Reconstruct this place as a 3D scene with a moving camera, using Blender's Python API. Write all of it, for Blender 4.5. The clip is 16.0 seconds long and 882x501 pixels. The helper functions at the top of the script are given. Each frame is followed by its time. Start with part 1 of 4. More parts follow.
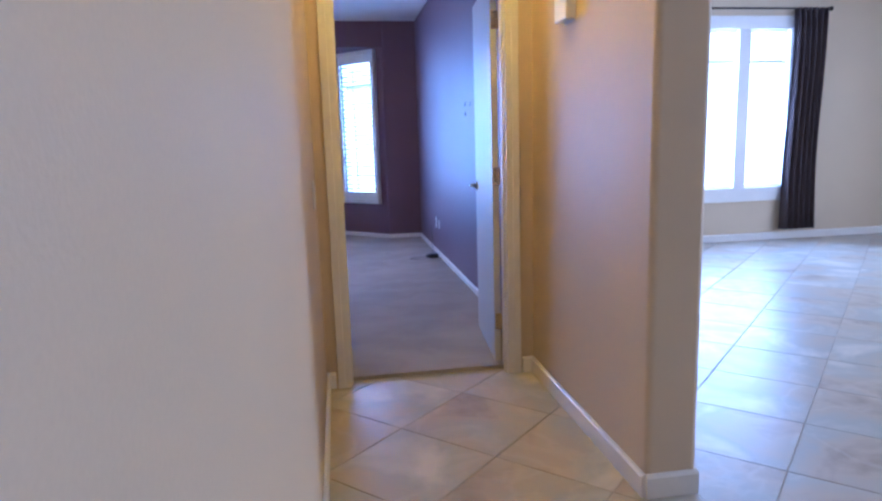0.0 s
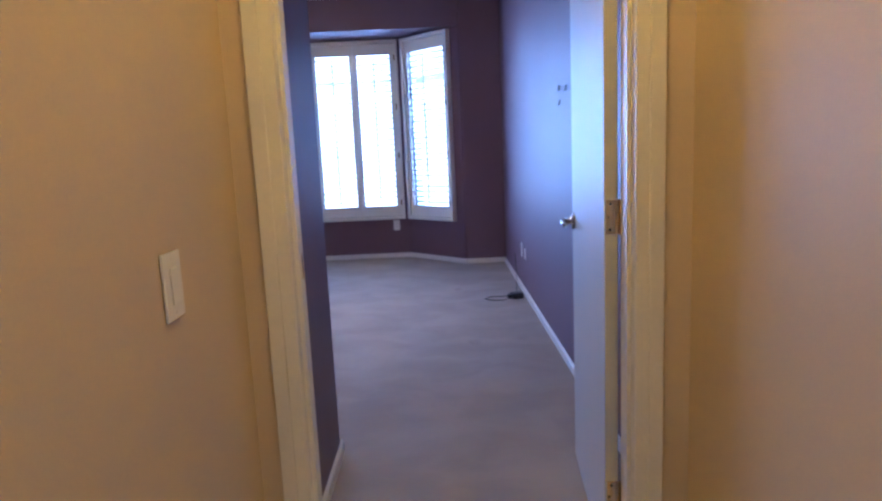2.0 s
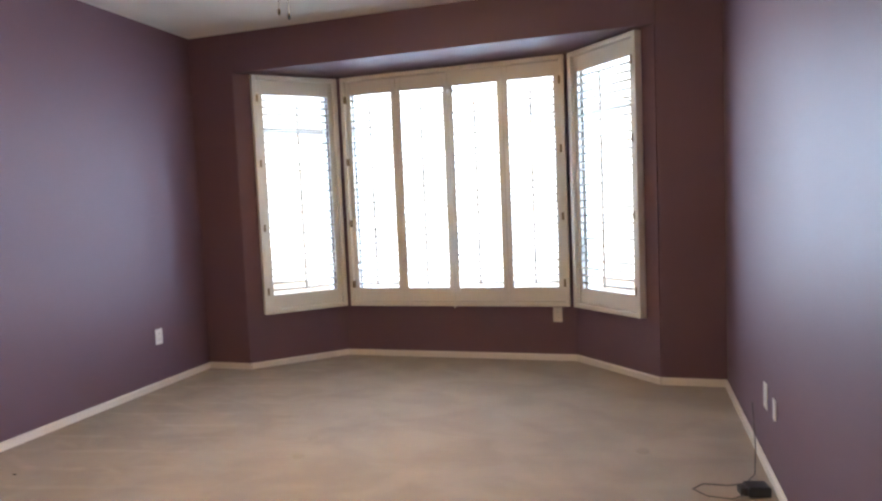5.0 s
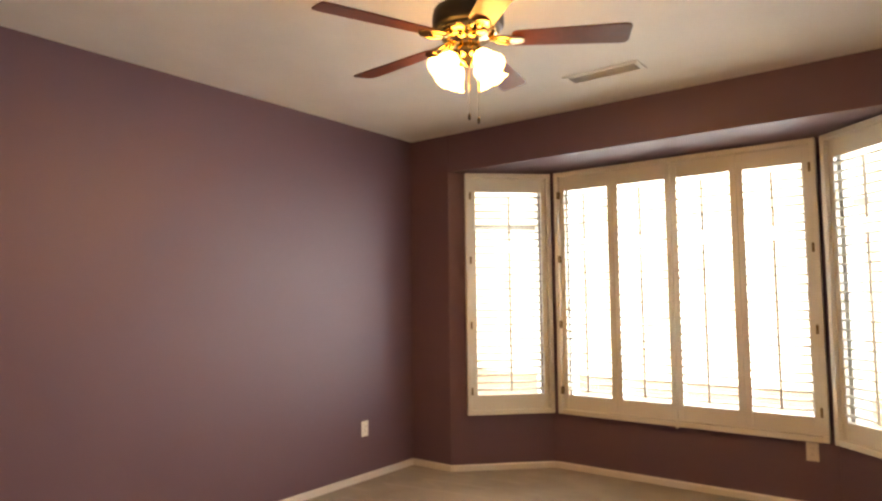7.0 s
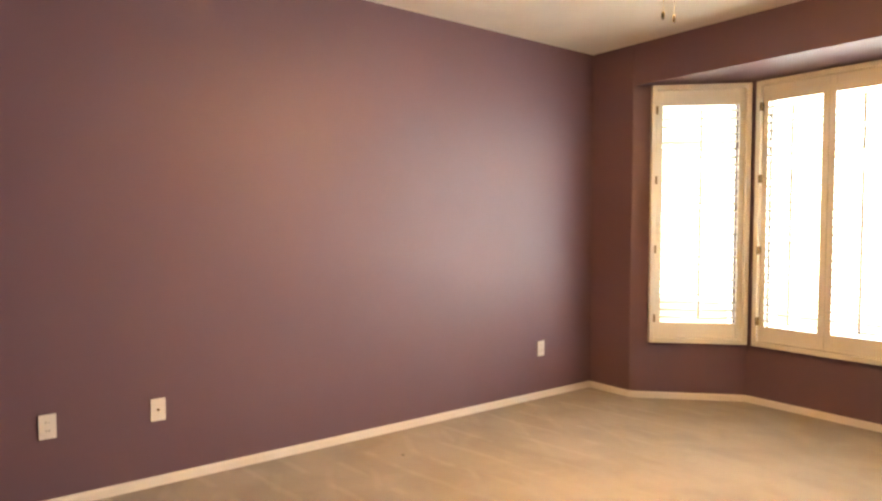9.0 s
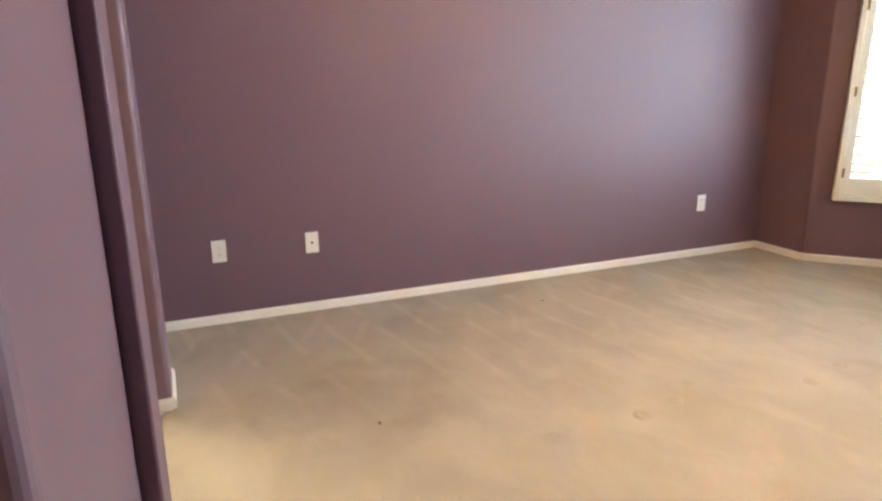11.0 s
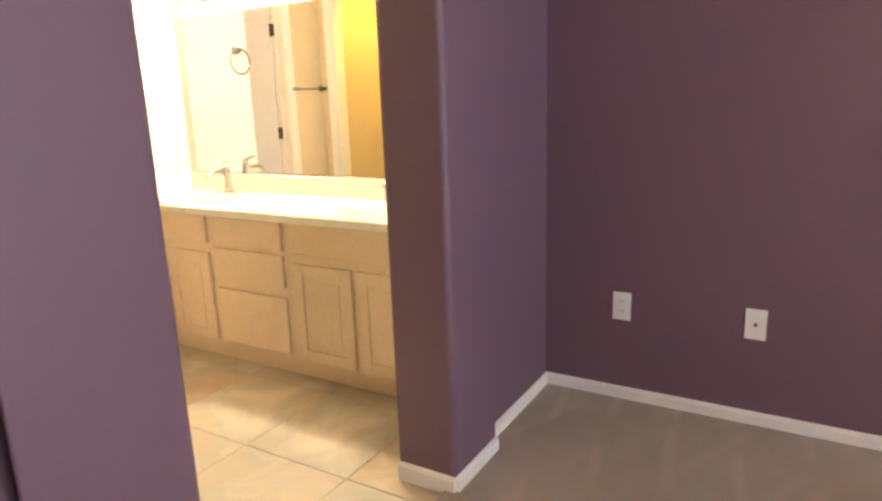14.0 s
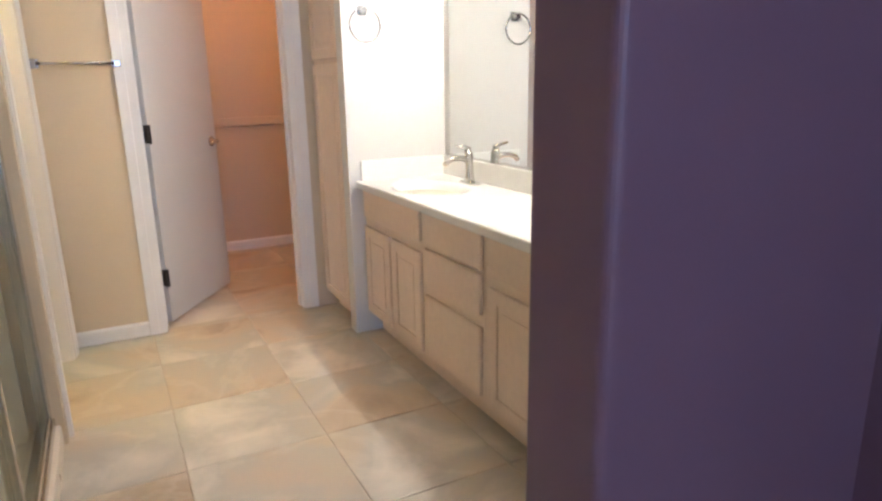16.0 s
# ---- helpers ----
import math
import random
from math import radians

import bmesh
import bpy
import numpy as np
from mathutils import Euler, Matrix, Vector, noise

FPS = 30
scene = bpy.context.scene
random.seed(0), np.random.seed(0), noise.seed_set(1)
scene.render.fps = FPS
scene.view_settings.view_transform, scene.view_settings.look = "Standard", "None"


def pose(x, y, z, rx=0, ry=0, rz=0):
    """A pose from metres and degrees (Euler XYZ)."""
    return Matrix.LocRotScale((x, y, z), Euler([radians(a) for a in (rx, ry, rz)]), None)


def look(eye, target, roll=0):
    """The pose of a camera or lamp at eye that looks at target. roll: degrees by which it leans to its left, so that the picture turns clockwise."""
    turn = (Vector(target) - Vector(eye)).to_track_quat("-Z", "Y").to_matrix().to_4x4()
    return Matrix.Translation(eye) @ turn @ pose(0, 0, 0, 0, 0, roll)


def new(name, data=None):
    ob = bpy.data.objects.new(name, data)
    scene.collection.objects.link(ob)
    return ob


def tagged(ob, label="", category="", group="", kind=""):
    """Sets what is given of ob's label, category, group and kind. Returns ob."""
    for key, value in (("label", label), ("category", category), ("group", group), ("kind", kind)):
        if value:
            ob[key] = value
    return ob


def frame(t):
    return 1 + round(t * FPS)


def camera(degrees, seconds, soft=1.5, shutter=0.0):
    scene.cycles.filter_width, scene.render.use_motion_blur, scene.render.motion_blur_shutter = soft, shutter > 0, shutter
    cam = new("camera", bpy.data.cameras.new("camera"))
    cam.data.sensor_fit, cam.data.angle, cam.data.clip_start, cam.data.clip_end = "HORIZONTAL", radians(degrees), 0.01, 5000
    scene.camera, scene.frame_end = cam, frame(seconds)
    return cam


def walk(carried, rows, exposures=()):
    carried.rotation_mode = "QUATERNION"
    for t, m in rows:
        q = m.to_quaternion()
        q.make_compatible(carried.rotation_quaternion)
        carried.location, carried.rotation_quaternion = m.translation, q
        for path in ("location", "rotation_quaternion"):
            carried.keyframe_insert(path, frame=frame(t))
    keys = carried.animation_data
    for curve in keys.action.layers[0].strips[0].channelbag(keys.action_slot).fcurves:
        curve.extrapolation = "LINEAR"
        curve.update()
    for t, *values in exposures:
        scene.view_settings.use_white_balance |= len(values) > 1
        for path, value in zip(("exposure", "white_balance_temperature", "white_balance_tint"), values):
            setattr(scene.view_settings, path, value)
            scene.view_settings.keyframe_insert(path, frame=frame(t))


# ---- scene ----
cam = camera(68.9, 16.0, soft=2.5)
PATH = [
    (0, (2.943, -8.303, 1.222), (3.251, -6.355, 0.892), -1.7),
    (0.5, (3.069, -7.921, 1.212), (3.333, -5.964, 0.893), -1.1),
    (1, (3.194, -7.524, 1.214), (3.372, -5.559, 0.886), -1.8),
    (1.5, (3.292, -7.091, 1.223), (3.335, -5.12, 0.887), -1.8),
    (2, (3.321, -6.658, 1.241), (3.322, -4.683, 0.923), -2.6),
    (2.5, (3.314, -6.319, 1.254), (3.233, -4.347, 0.929), -2.0),
    (3, (3.33, -5.837, 1.246), (3.145, -3.871, 0.931), -2.5),
    (3.2, (3.326, -5.667, 1.246), (3.125, -3.696, 0.943), -2.5),
    (5.3, (3.471, -4.391, 1.316), (2.747, -2.529, 1.209), -2.2),
    (5.5, (3.482, -4.313, 1.343), (2.653, -2.495, 1.256), -1.9),
    (6, (3.517, -4.197, 1.374), (2.485, -2.484, 1.347), -0.9),
    (6.5, (3.518, -4.17, 1.389), (2.413, -2.505, 1.463), -0.8),
    (7, (3.513, -4.181, 1.402), (2.3, -2.597, 1.546), -0.6),
    (7.5, (3.512, -4.207, 1.402), (2.197, -2.708, 1.55), -0.2),
    (8, (3.501, -4.196, 1.404), (2.051, -2.824, 1.529), 0.2),
    (8.5, (3.48, -4.181, 1.384), (1.93, -2.918, 1.434), 0.1),
    (9, (3.468, -4.161, 1.363), (1.873, -2.957, 1.28), 0.1),
    (9.5, (3.458, -4.159, 1.346), (1.814, -3.036, 1.158), -0.2),
    (10, (3.497, -4.125, 1.355), (1.797, -3.121, 1.037), -0.5),
    (10.2, (3.494, -4.122, 1.352), (1.779, -3.165, 0.976), -0.5),
    (12.3, (3.17, -3.571, 1.163), (1.28, -3.429, 0.525), -0.4),
    (12.5, (3.125, -3.471, 1.169), (1.235, -3.485, 0.515), -0.4),
    (13, (2.977, -3.332, 1.195), (1.136, -3.738, 0.529), -2.1),
    (13.5, (2.709, -3.267, 1.223), (0.929, -3.965, 0.635), -2.6),
    (14, (2.473, -3.197, 1.251), (0.804, -4.197, 0.789), -2.0),
    (14.5, (2.249, -3.153, 1.286), (0.831, -4.481, 0.815), -1.1),
    (15, (1.999, -3.212, 1.258), (0.804, -4.741, 0.77), -1.1),
    (15.5, (1.78, -3.285, 1.247), (0.747, -4.919, 0.735), -1.6),
    (16, (1.569, -3.381, 1.245), (0.679, -5.1, 0.74), -1.0),
]
walk(cam, [(t, look(eye, target, roll)) for t, eye, target, roll in PATH],
     exposures=[(0, 0.5, 3950, 25), (0.5, -0.18, 4750, 20), (1, -0.02, 5000, 19), (2, 0.45, 4150, 24), (3.2, 0.48, 3950, 31), (5.3, 0.74, 6700, 11), (6, 0.80, 7500, 11), (7, 0.74, 10400, 17), (8.5, 1.46, 11500, 17), (10.2, 1.56, 8600, 7), (12.3, 1.6, 6300, 3), (13.5, 1.56, 6300, 3), (14, 0.92, 7100, 13), (14.5, 0.25, 6200, 18), (15, 0.78, 5350, 24), (15.5, 0.30, 5100, 20), (16, 0.17, 5200, 19)])

# ---- world, sun, large lights, exposure ----
world = bpy.data.worlds.new("sky")
scene.world = world
world.use_nodes = True
wn = world.node_tree.nodes
sky = wn.new("ShaderNodeTexSky")
sky.sky_type = "NISHITA"
sky.sun_disc = False
sky.sun_elevation = radians(52)
sky.sun_rotation = radians(200)
world.node_tree.links.new(sky.outputs[0], wn["Background"].inputs[0])
wn["Background"].inputs[1].default_value = 0.15


def lamp(name, kind, m, energy, color, **props):
    data = bpy.data.lights.new(name, kind)
    data.energy, data.color = energy, color
    if kind == "AREA":
        data.shape, data.size, data.size_y = "RECTANGLE", props["size"], props["size_y"]
    elif kind == "SUN":
        data.angle = radians(0.5)
    else:
        data.shadow_soft_size = props["radius"]
    ob = new(name, data)
    ob.matrix_world = m
    return ob


SUN_TO = Vector((-math.sin(radians(200)) * 0.6, math.cos(radians(200)) * 0.6, 0.79))
lamp("sun", "SUN", look((0, 0, 30), Vector((0, 0, 30)) - SUN_TO), 3.0, (1.0, 0.95, 0.88))
DAY = (0.53, 0.73, 1.0)
WARMDAY = (1.0, 0.90, 0.70)
WARM = (1.0, 0.62, 0.28)
# skylight in the bay's three window openings and in the living room's window
lamp("skylight_centre", "AREA", look((2.0, 0.86, 1.42), (2.0, -5, 1.1)), 120, DAY, size=1.75, size_y=1.75)
lamp("skylight_west", "AREA", look((0.57, 0.50, 1.42), (2.6, -2.4, 1.1)), 15, DAY, size=0.48, size_y=1.75)
lamp("skylight_east", "AREA", look((3.43, 0.50, 1.42), (1.4, -2.4, 1.1)), 25, DAY, size=0.48, size_y=1.75)
# living_east: fill light for hall and living room, at an added unseen window
lamp("fill_living_east", "AREA", look((10.5, -6.6, 1.4), (4, -5.2, 1.0)), 125, WARMDAY, size=2.2, size_y=1.6)
lamp("skylight_living", "AREA", look((7.44, -1.38, 1.48), (7.1, -8, 0.9)), 65, (0.82, 0.92, 1.0), size=1.15, size_y=1.7)

# ---- materials ----


def material(name, color, rough=0.6, metal=0.0, spread=0.12, scale=4.0, fine=60.0, bump=0.1, bump_size=0.004, spec=0.5, tint=None):
    """A painted or natural surface: two scales of variation in colour, fine relief and uneven gloss."""
    m = bpy.data.materials.new(name)
    m.use_nodes = True
    nt = m.node_tree
    b = nt.nodes["Principled BSDF"]
    co = nt.nodes.new("ShaderNodeTexCoord")
    big = nt.nodes.new("ShaderNodeTexNoise")
    big.inputs["Scale"].default_value, big.inputs["Detail"].default_value = scale, 5
    small = nt.nodes.new("ShaderNodeTexNoise")
    small.inputs["Scale"].default_value, small.inputs["Detail"].default_value = fine, 3
    nt.links.new(co.outputs["Object"], big.inputs["Vector"])
    nt.links.new(co.outputs["Object"], small.inputs["Vector"])
    mix = nt.nodes.new("ShaderNodeMix")
    mix.data_type = "FLOAT"
    mix.inputs[0].default_value = 0.35
    nt.links.new(big.outputs["Fac"], mix.inputs[2])
    nt.links.new(small.outputs["Fac"], mix.inputs[3])
    ramp = nt.nodes.new("ShaderNodeValToRGB")
    lo = tuple(max(0, c * (1 - spread)) for c in color)
    hi = tuple(min(1, c * (1 + spread)) for c in (tint or color))
    ramp.color_ramp.elements[0].position, ramp.color_ramp.elements[1].position = 0.3, 0.7
    ramp.color_ramp.elements[0].color, ramp.color_ramp.elements[1].color = (*lo, 1), (*hi, 1)
    nt.links.new(mix.outputs[0], ramp.inputs[0])
    nt.links.new(ramp.outputs[0], b.inputs["Base Color"])
    rr = nt.nodes.new("ShaderNodeMapRange")
    rr.inputs[3].default_value, rr.inputs[4].default_value = max(0.02, rough - 0.07), min(1, rough + 0.07)
    nt.links.new(big.outputs["Fac"], rr.inputs[0])
    nt.links.new(rr.outputs[0], b.inputs["Roughness"])
    b.inputs["Metallic"].default_value = metal
    b.inputs["Specular IOR Level"].default_value = spec
    if bump:
        bn = nt.nodes.new("ShaderNodeBump")
        bn.inputs["Strength"].default_value, bn.inputs["Distance"].default_value = bump, bump_size
        nt.links.new(small.outputs["Fac"], bn.inputs["Height"])
        nt.links.new(bn.outputs[0], b.inputs["Normal"])
    return m


def glowing(name, color, strength):
    m = bpy.data.materials.new(name)
    m.use_nodes = True
    b = m.node_tree.nodes["Principled BSDF"]
    b.inputs["Base Color"].default_value = (0.9, 0.88, 0.82, 1)
    b.inputs["Emission Color"].default_value = (*color, 1)
    b.inputs["Emission Strength"].default_value = strength
    return m


def glass_material(name, tint=(1, 1, 1), rough=0.0):
    m = bpy.data.materials.new(name)
    m.use_nodes = True
    nt = m.node_tree
    out = nt.nodes["Material Output"]
    tr, gl = nt.nodes.new("ShaderNodeBsdfTransparent"), nt.nodes.new("ShaderNodeBsdfGlossy")
    tr.inputs[0].default_value = (*tint, 1)
    gl.inputs["Roughness"].default_value = rough
    mx = nt.nodes.new("ShaderNodeMixShader")
    mx.inputs[0].default_value = 0.05
    nt.links.new(tr.outputs[0], mx.inputs[1])
    nt.links.new(gl.outputs[0], mx.inputs[2])
    nt.links.new(mx.outputs[0], out.inputs["Surface"])
    return m


PURPLE = material("mauve_wall_paint", (0.155, 0.092, 0.123), 0.50, spread=0.05, scale=1.2, fine=230, bump=0.12, bump_size=0.002)
CREAM = material("cream_wall_paint", (0.62, 0.505, 0.335), 0.55, spread=0.05, scale=1.3, fine=220, bump=0.14, bump_size=0.002)
BATHWHITE = material("white_bath_paint", (0.70, 0.68, 0.64), 0.5, spread=0.04, scale=1.5, fine=220, bump=0.12, bump_size=0.002)
CEILING = material("white_textured_ceiling", (0.82, 0.81, 0.78), 0.85, spread=0.05, scale=3, fine=120, bump=0.35, bump_size=0.004)
TRIM = material("white_gloss_trim", (0.78, 0.75, 0.70), 0.35, spread=0.05, scale=5, fine=90, bump=0.05)
SHUTTER = material("ivory_shutter_paint", (0.74, 0.71, 0.63), 0.38, spread=0.04, scale=6, fine=80, bump=0.05)
DOORPAINT = material("white_door_paint", (0.60, 0.585, 0.56), 0.46, spread=0.04, scale=3, fine=120, bump=0.08)
BRASS = material("polished_brass", (0.58, 0.43, 0.22), 0.16, 1.0, spread=0.1, scale=20, fine=150, bump=0.02)
NICKEL = material("brushed_nickel", (0.60, 0.58, 0.54), 0.24, 1.0, spread=0.06, scale=30, fine=200, bump=0.03)
HINGE = material("tarnished_brass", (0.20, 0.14, 0.07), 0.4, 0.8, spread=0.2, scale=30, bump=0.05)
CHROME = material("polished_chrome", (0.40, 0.40, 0.41), 0.10, 1.0, spread=0.05, scale=30, fine=200, bump=0.0)
BRONZE = material("dark_bronze", (0.05, 0.042, 0.035), 0.45, 0.6, spread=0.2, scale=20, bump=0.05)
PLASTIC = material("white_plastic", (0.80, 0.78, 0.74), 0.35, spread=0.03, scale=20, fine=200, bump=0.02)
BLACK = material("black_plastic", (0.02, 0.02, 0.022), 0.4, spread=0.2, scale=20, bump=0.03)
CABLE = material("grey_cable", (0.11, 0.10, 0.10), 0.5, spread=0.1, scale=20, bump=0.02)
MAPLE = material("pickled_maple", (0.74, 0.60, 0.46), 0.42, spread=0.07, scale=3, fine=40, bump=0.08, bump_size=0.002, tint=(0.76, 0.62, 0.48))
MARBLE = material("white_cultured_marble", (0.86, 0.85, 0.80), 0.16, spread=0.04, scale=5, fine=30, bump=0.0)
BLADE = material("cherry_fan_blade", (0.14, 0.035, 0.018), 0.3, spread=0.3, scale=6, fine=50, bump=0.05)
CURTAIN = material("brown_curtain_cloth", (0.060, 0.040, 0.036), 0.8, spread=0.2, scale=10, fine=300, bump=0.3)
GROUT = material("grey_brown_grout", (0.52, 0.46, 0.38), 0.9, spread=0.15, scale=8, fine=150, bump=0.3)
GROUND = material("pale_gravel_yard", (0.42, 0.36, 0.28), 0.95, spread=0.25, scale=0.5, fine=12, bump=0.4, bump_size=0.02)
STUCCO = material("tan_stucco", (0.55, 0.45, 0.34), 0.9, spread=0.08, scale=2, fine=60, bump=0.4, bump_size=0.006)
SHOWERWALL = material("almond_shower_surround", (0.72, 0.66, 0.55), 0.3, spread=0.05, scale=3, bump=0.03)
GLASS = glass_material("window_glass")
SHOWERGLASS = glass_material("shower_glass", (0.93, 0.96, 0.94))
FROSTED = glowing("lit_frosted_glass", (1.0, 0.60, 0.20), 15.0)
FANBULB = glowing("lit_fan_bulb", (1.0, 0.61, 0.23), 850.0)
HALLGLASS = glowing("lit_amber_glass", (1.0, 0.53, 0.02), 54.0)
TOILETGLASS = glowing("lit_yellow_glass", (1.0, 0.74, 0.16), 75.0)
CLOSETGLASS = glowing("lit_orange_glass", (1.0, 0.40, 0.12), 70.0)
OUTDOORS = glowing("glowing_backdrop", (0.90, 0.95, 1.0), 1.1)
BULB = glowing("lit_bulb", (1.0, 0.86, 0.60), 140.0)
MIRROR = bpy.data.materials.new("silvered_mirror")
MIRROR.use_nodes = True
MIRROR.node_tree.nodes["Principled BSDF"].inputs["Metallic"].default_value = 1.0
MIRROR.node_tree.nodes["Principled BSDF"].inputs["Roughness"].default_value = 0.0
MIRROR.node_tree.nodes["Principled BSDF"].inputs["Base Color"].default_value = (0.88, 0.90, 0.89, 1)


def carpet_material():
    m = material("beige_cut_pile_carpet", (0.405, 0.360, 0.312), 0.97, spread=0.08, scale=2.2, fine=240, bump=0.6, bump_size=0.006, spec=0.15)
    nt = m.node_tree
    b = nt.nodes["Principled BSDF"]
    old = b.inputs["Base Color"].links[0].from_socket
    co = nt.nodes["Texture Coordinate"]

    def noise(turn, stretch, scale, detail, distortion, lo, hi, to_lo, to_hi):
        mp = nt.nodes.new("ShaderNodeMapping")
        mp.inputs["Rotation"].default_value = (0, 0, radians(turn))
        mp.inputs["Scale"].default_value = stretch
        nt.links.new(co.outputs["Object"], mp.inputs["Vector"])
        n = nt.nodes.new("ShaderNodeTexNoise")
        n.inputs["Scale"].default_value, n.inputs["Detail"].default_value, n.inputs["Distortion"].default_value = scale, detail, distortion
        nt.links.new(mp.outputs[0], n.inputs["Vector"])
        r = nt.nodes.new("ShaderNodeMapRange")
        r.interpolation_type = "SMOOTHSTEP"
        for k, v in zip((1, 2, 3, 4), (lo, hi, to_lo, to_hi)):
            r.inputs[k].default_value = v
        nt.links.new(n.outputs["Fac"], r.inputs[0])
        return r.outputs[0]

    def calc(op, p, q):
        n = nt.nodes.new("ShaderNodeMath")
        n.operation = op
        for k, v in enumerate((p, q)):
            if isinstance(v, (int, float)):
                n.inputs[k].default_value = v
            else:
                nt.links.new(v, n.inputs[k])
        return n.outputs[0]

    # trodden patches of pile leaning one way or the other
    patches = noise(20, (1.0, 1.3, 1), 2.8, 3, 0.6, 0.34, 0.66, 0.95, 1.07)
    # pale ridges between the swaths of the vacuum cleaner, out from the west wall, in sheaves
    def swaths(turn, scale, distortion, lo, hi, strength):
        mp = nt.nodes.new("ShaderNodeMapping")
        mp.inputs["Rotation"].default_value = (0, 0, radians(turn))
        nt.links.new(co.outputs["Object"], mp.inputs["Vector"])
        wv = nt.nodes.new("ShaderNodeTexWave")
        wv.wave_type, wv.bands_direction = "BANDS", "Y"
        for k, v in (("Scale", scale), ("Distortion", distortion), ("Detail", 2.0), ("Detail Scale", 0.6)):
            wv.inputs[k].default_value = v
        nt.links.new(mp.outputs[0], wv.inputs["Vector"])
        r = nt.nodes.new("ShaderNodeMapRange")
        r.interpolation_type = "SMOOTHSTEP"
        for k, v in zip((1, 2, 3, 4), (lo, hi, 0.0, strength)):
            r.inputs[k].default_value = v
        nt.links.new(wv.outputs["Fac"], r.inputs[0])
        return r.outputs[0]

    strokes = calc("MULTIPLY", swaths(-9, 1.45, 2.4, 0.84, 1.0, 0.11), noise(0, (1.6, 2.2, 1), 2.2, 2, 0.3, 0.42, 0.56, 0.0, 1.0))
    cross = calc("MULTIPLY", swaths(24, 1.2, 2.8, 0.86, 1.0, 0.07), noise(40, (1.4, 1.4, 1), 1.9, 2, 0.3, 0.48, 0.60, 0.0, 1.0))
    # strokes show most near the west wall and fade over the room
    sep = nt.nodes.new("ShaderNodeSeparateXYZ")
    nt.links.new(co.outputs["Object"], sep.inputs[0])
    near = nt.nodes.new("ShaderNodeMapRange")
    near.interpolation_type = "SMOOTHSTEP"
    for k, v in zip((1, 2, 3, 4), (0.45, 1.7, 1.0, 0.10)):
        near.inputs[k].default_value = v
    nt.links.new(sep.outputs[0], near.inputs[0])
    sheaves = near.outputs[0]
    # an old brownish stain
    dist = nt.nodes.new("ShaderNodeVectorMath")
    dist.operation = "DISTANCE"
    nt.links.new(co.outputs["Object"], dist.inputs[0])
    dist.inputs[1].default_value = (1.12, -3.42, 0.0)
    ragged = calc("ADD", dist.outputs["Value"], noise(0, (1, 1, 1), 5.0, 3, 0.3, 0.2, 0.8, -0.16, 0.16))
    st = nt.nodes.new("ShaderNodeMapRange")
    st.interpolation_type = "SMOOTHSTEP"
    for k, v in zip((1, 2, 3, 4), (0.05, 0.50, 0.86, 1.0)):
        st.inputs[k].default_value = v
    nt.links.new(ragged, st.inputs[0])
    fac = calc("MULTIPLY", calc("ADD", patches, calc("MULTIPLY", calc("ADD", strokes, cross), sheaves)), st.outputs[0])
    sc = nt.nodes.new("ShaderNodeVectorMath")
    sc.operation = "SCALE"
    nt.links.new(old, sc.inputs[0])
    nt.links.new(fac, sc.inputs["Scale"])
    nt.links.new(sc.outputs[0], b.inputs["Base Color"])
    return m


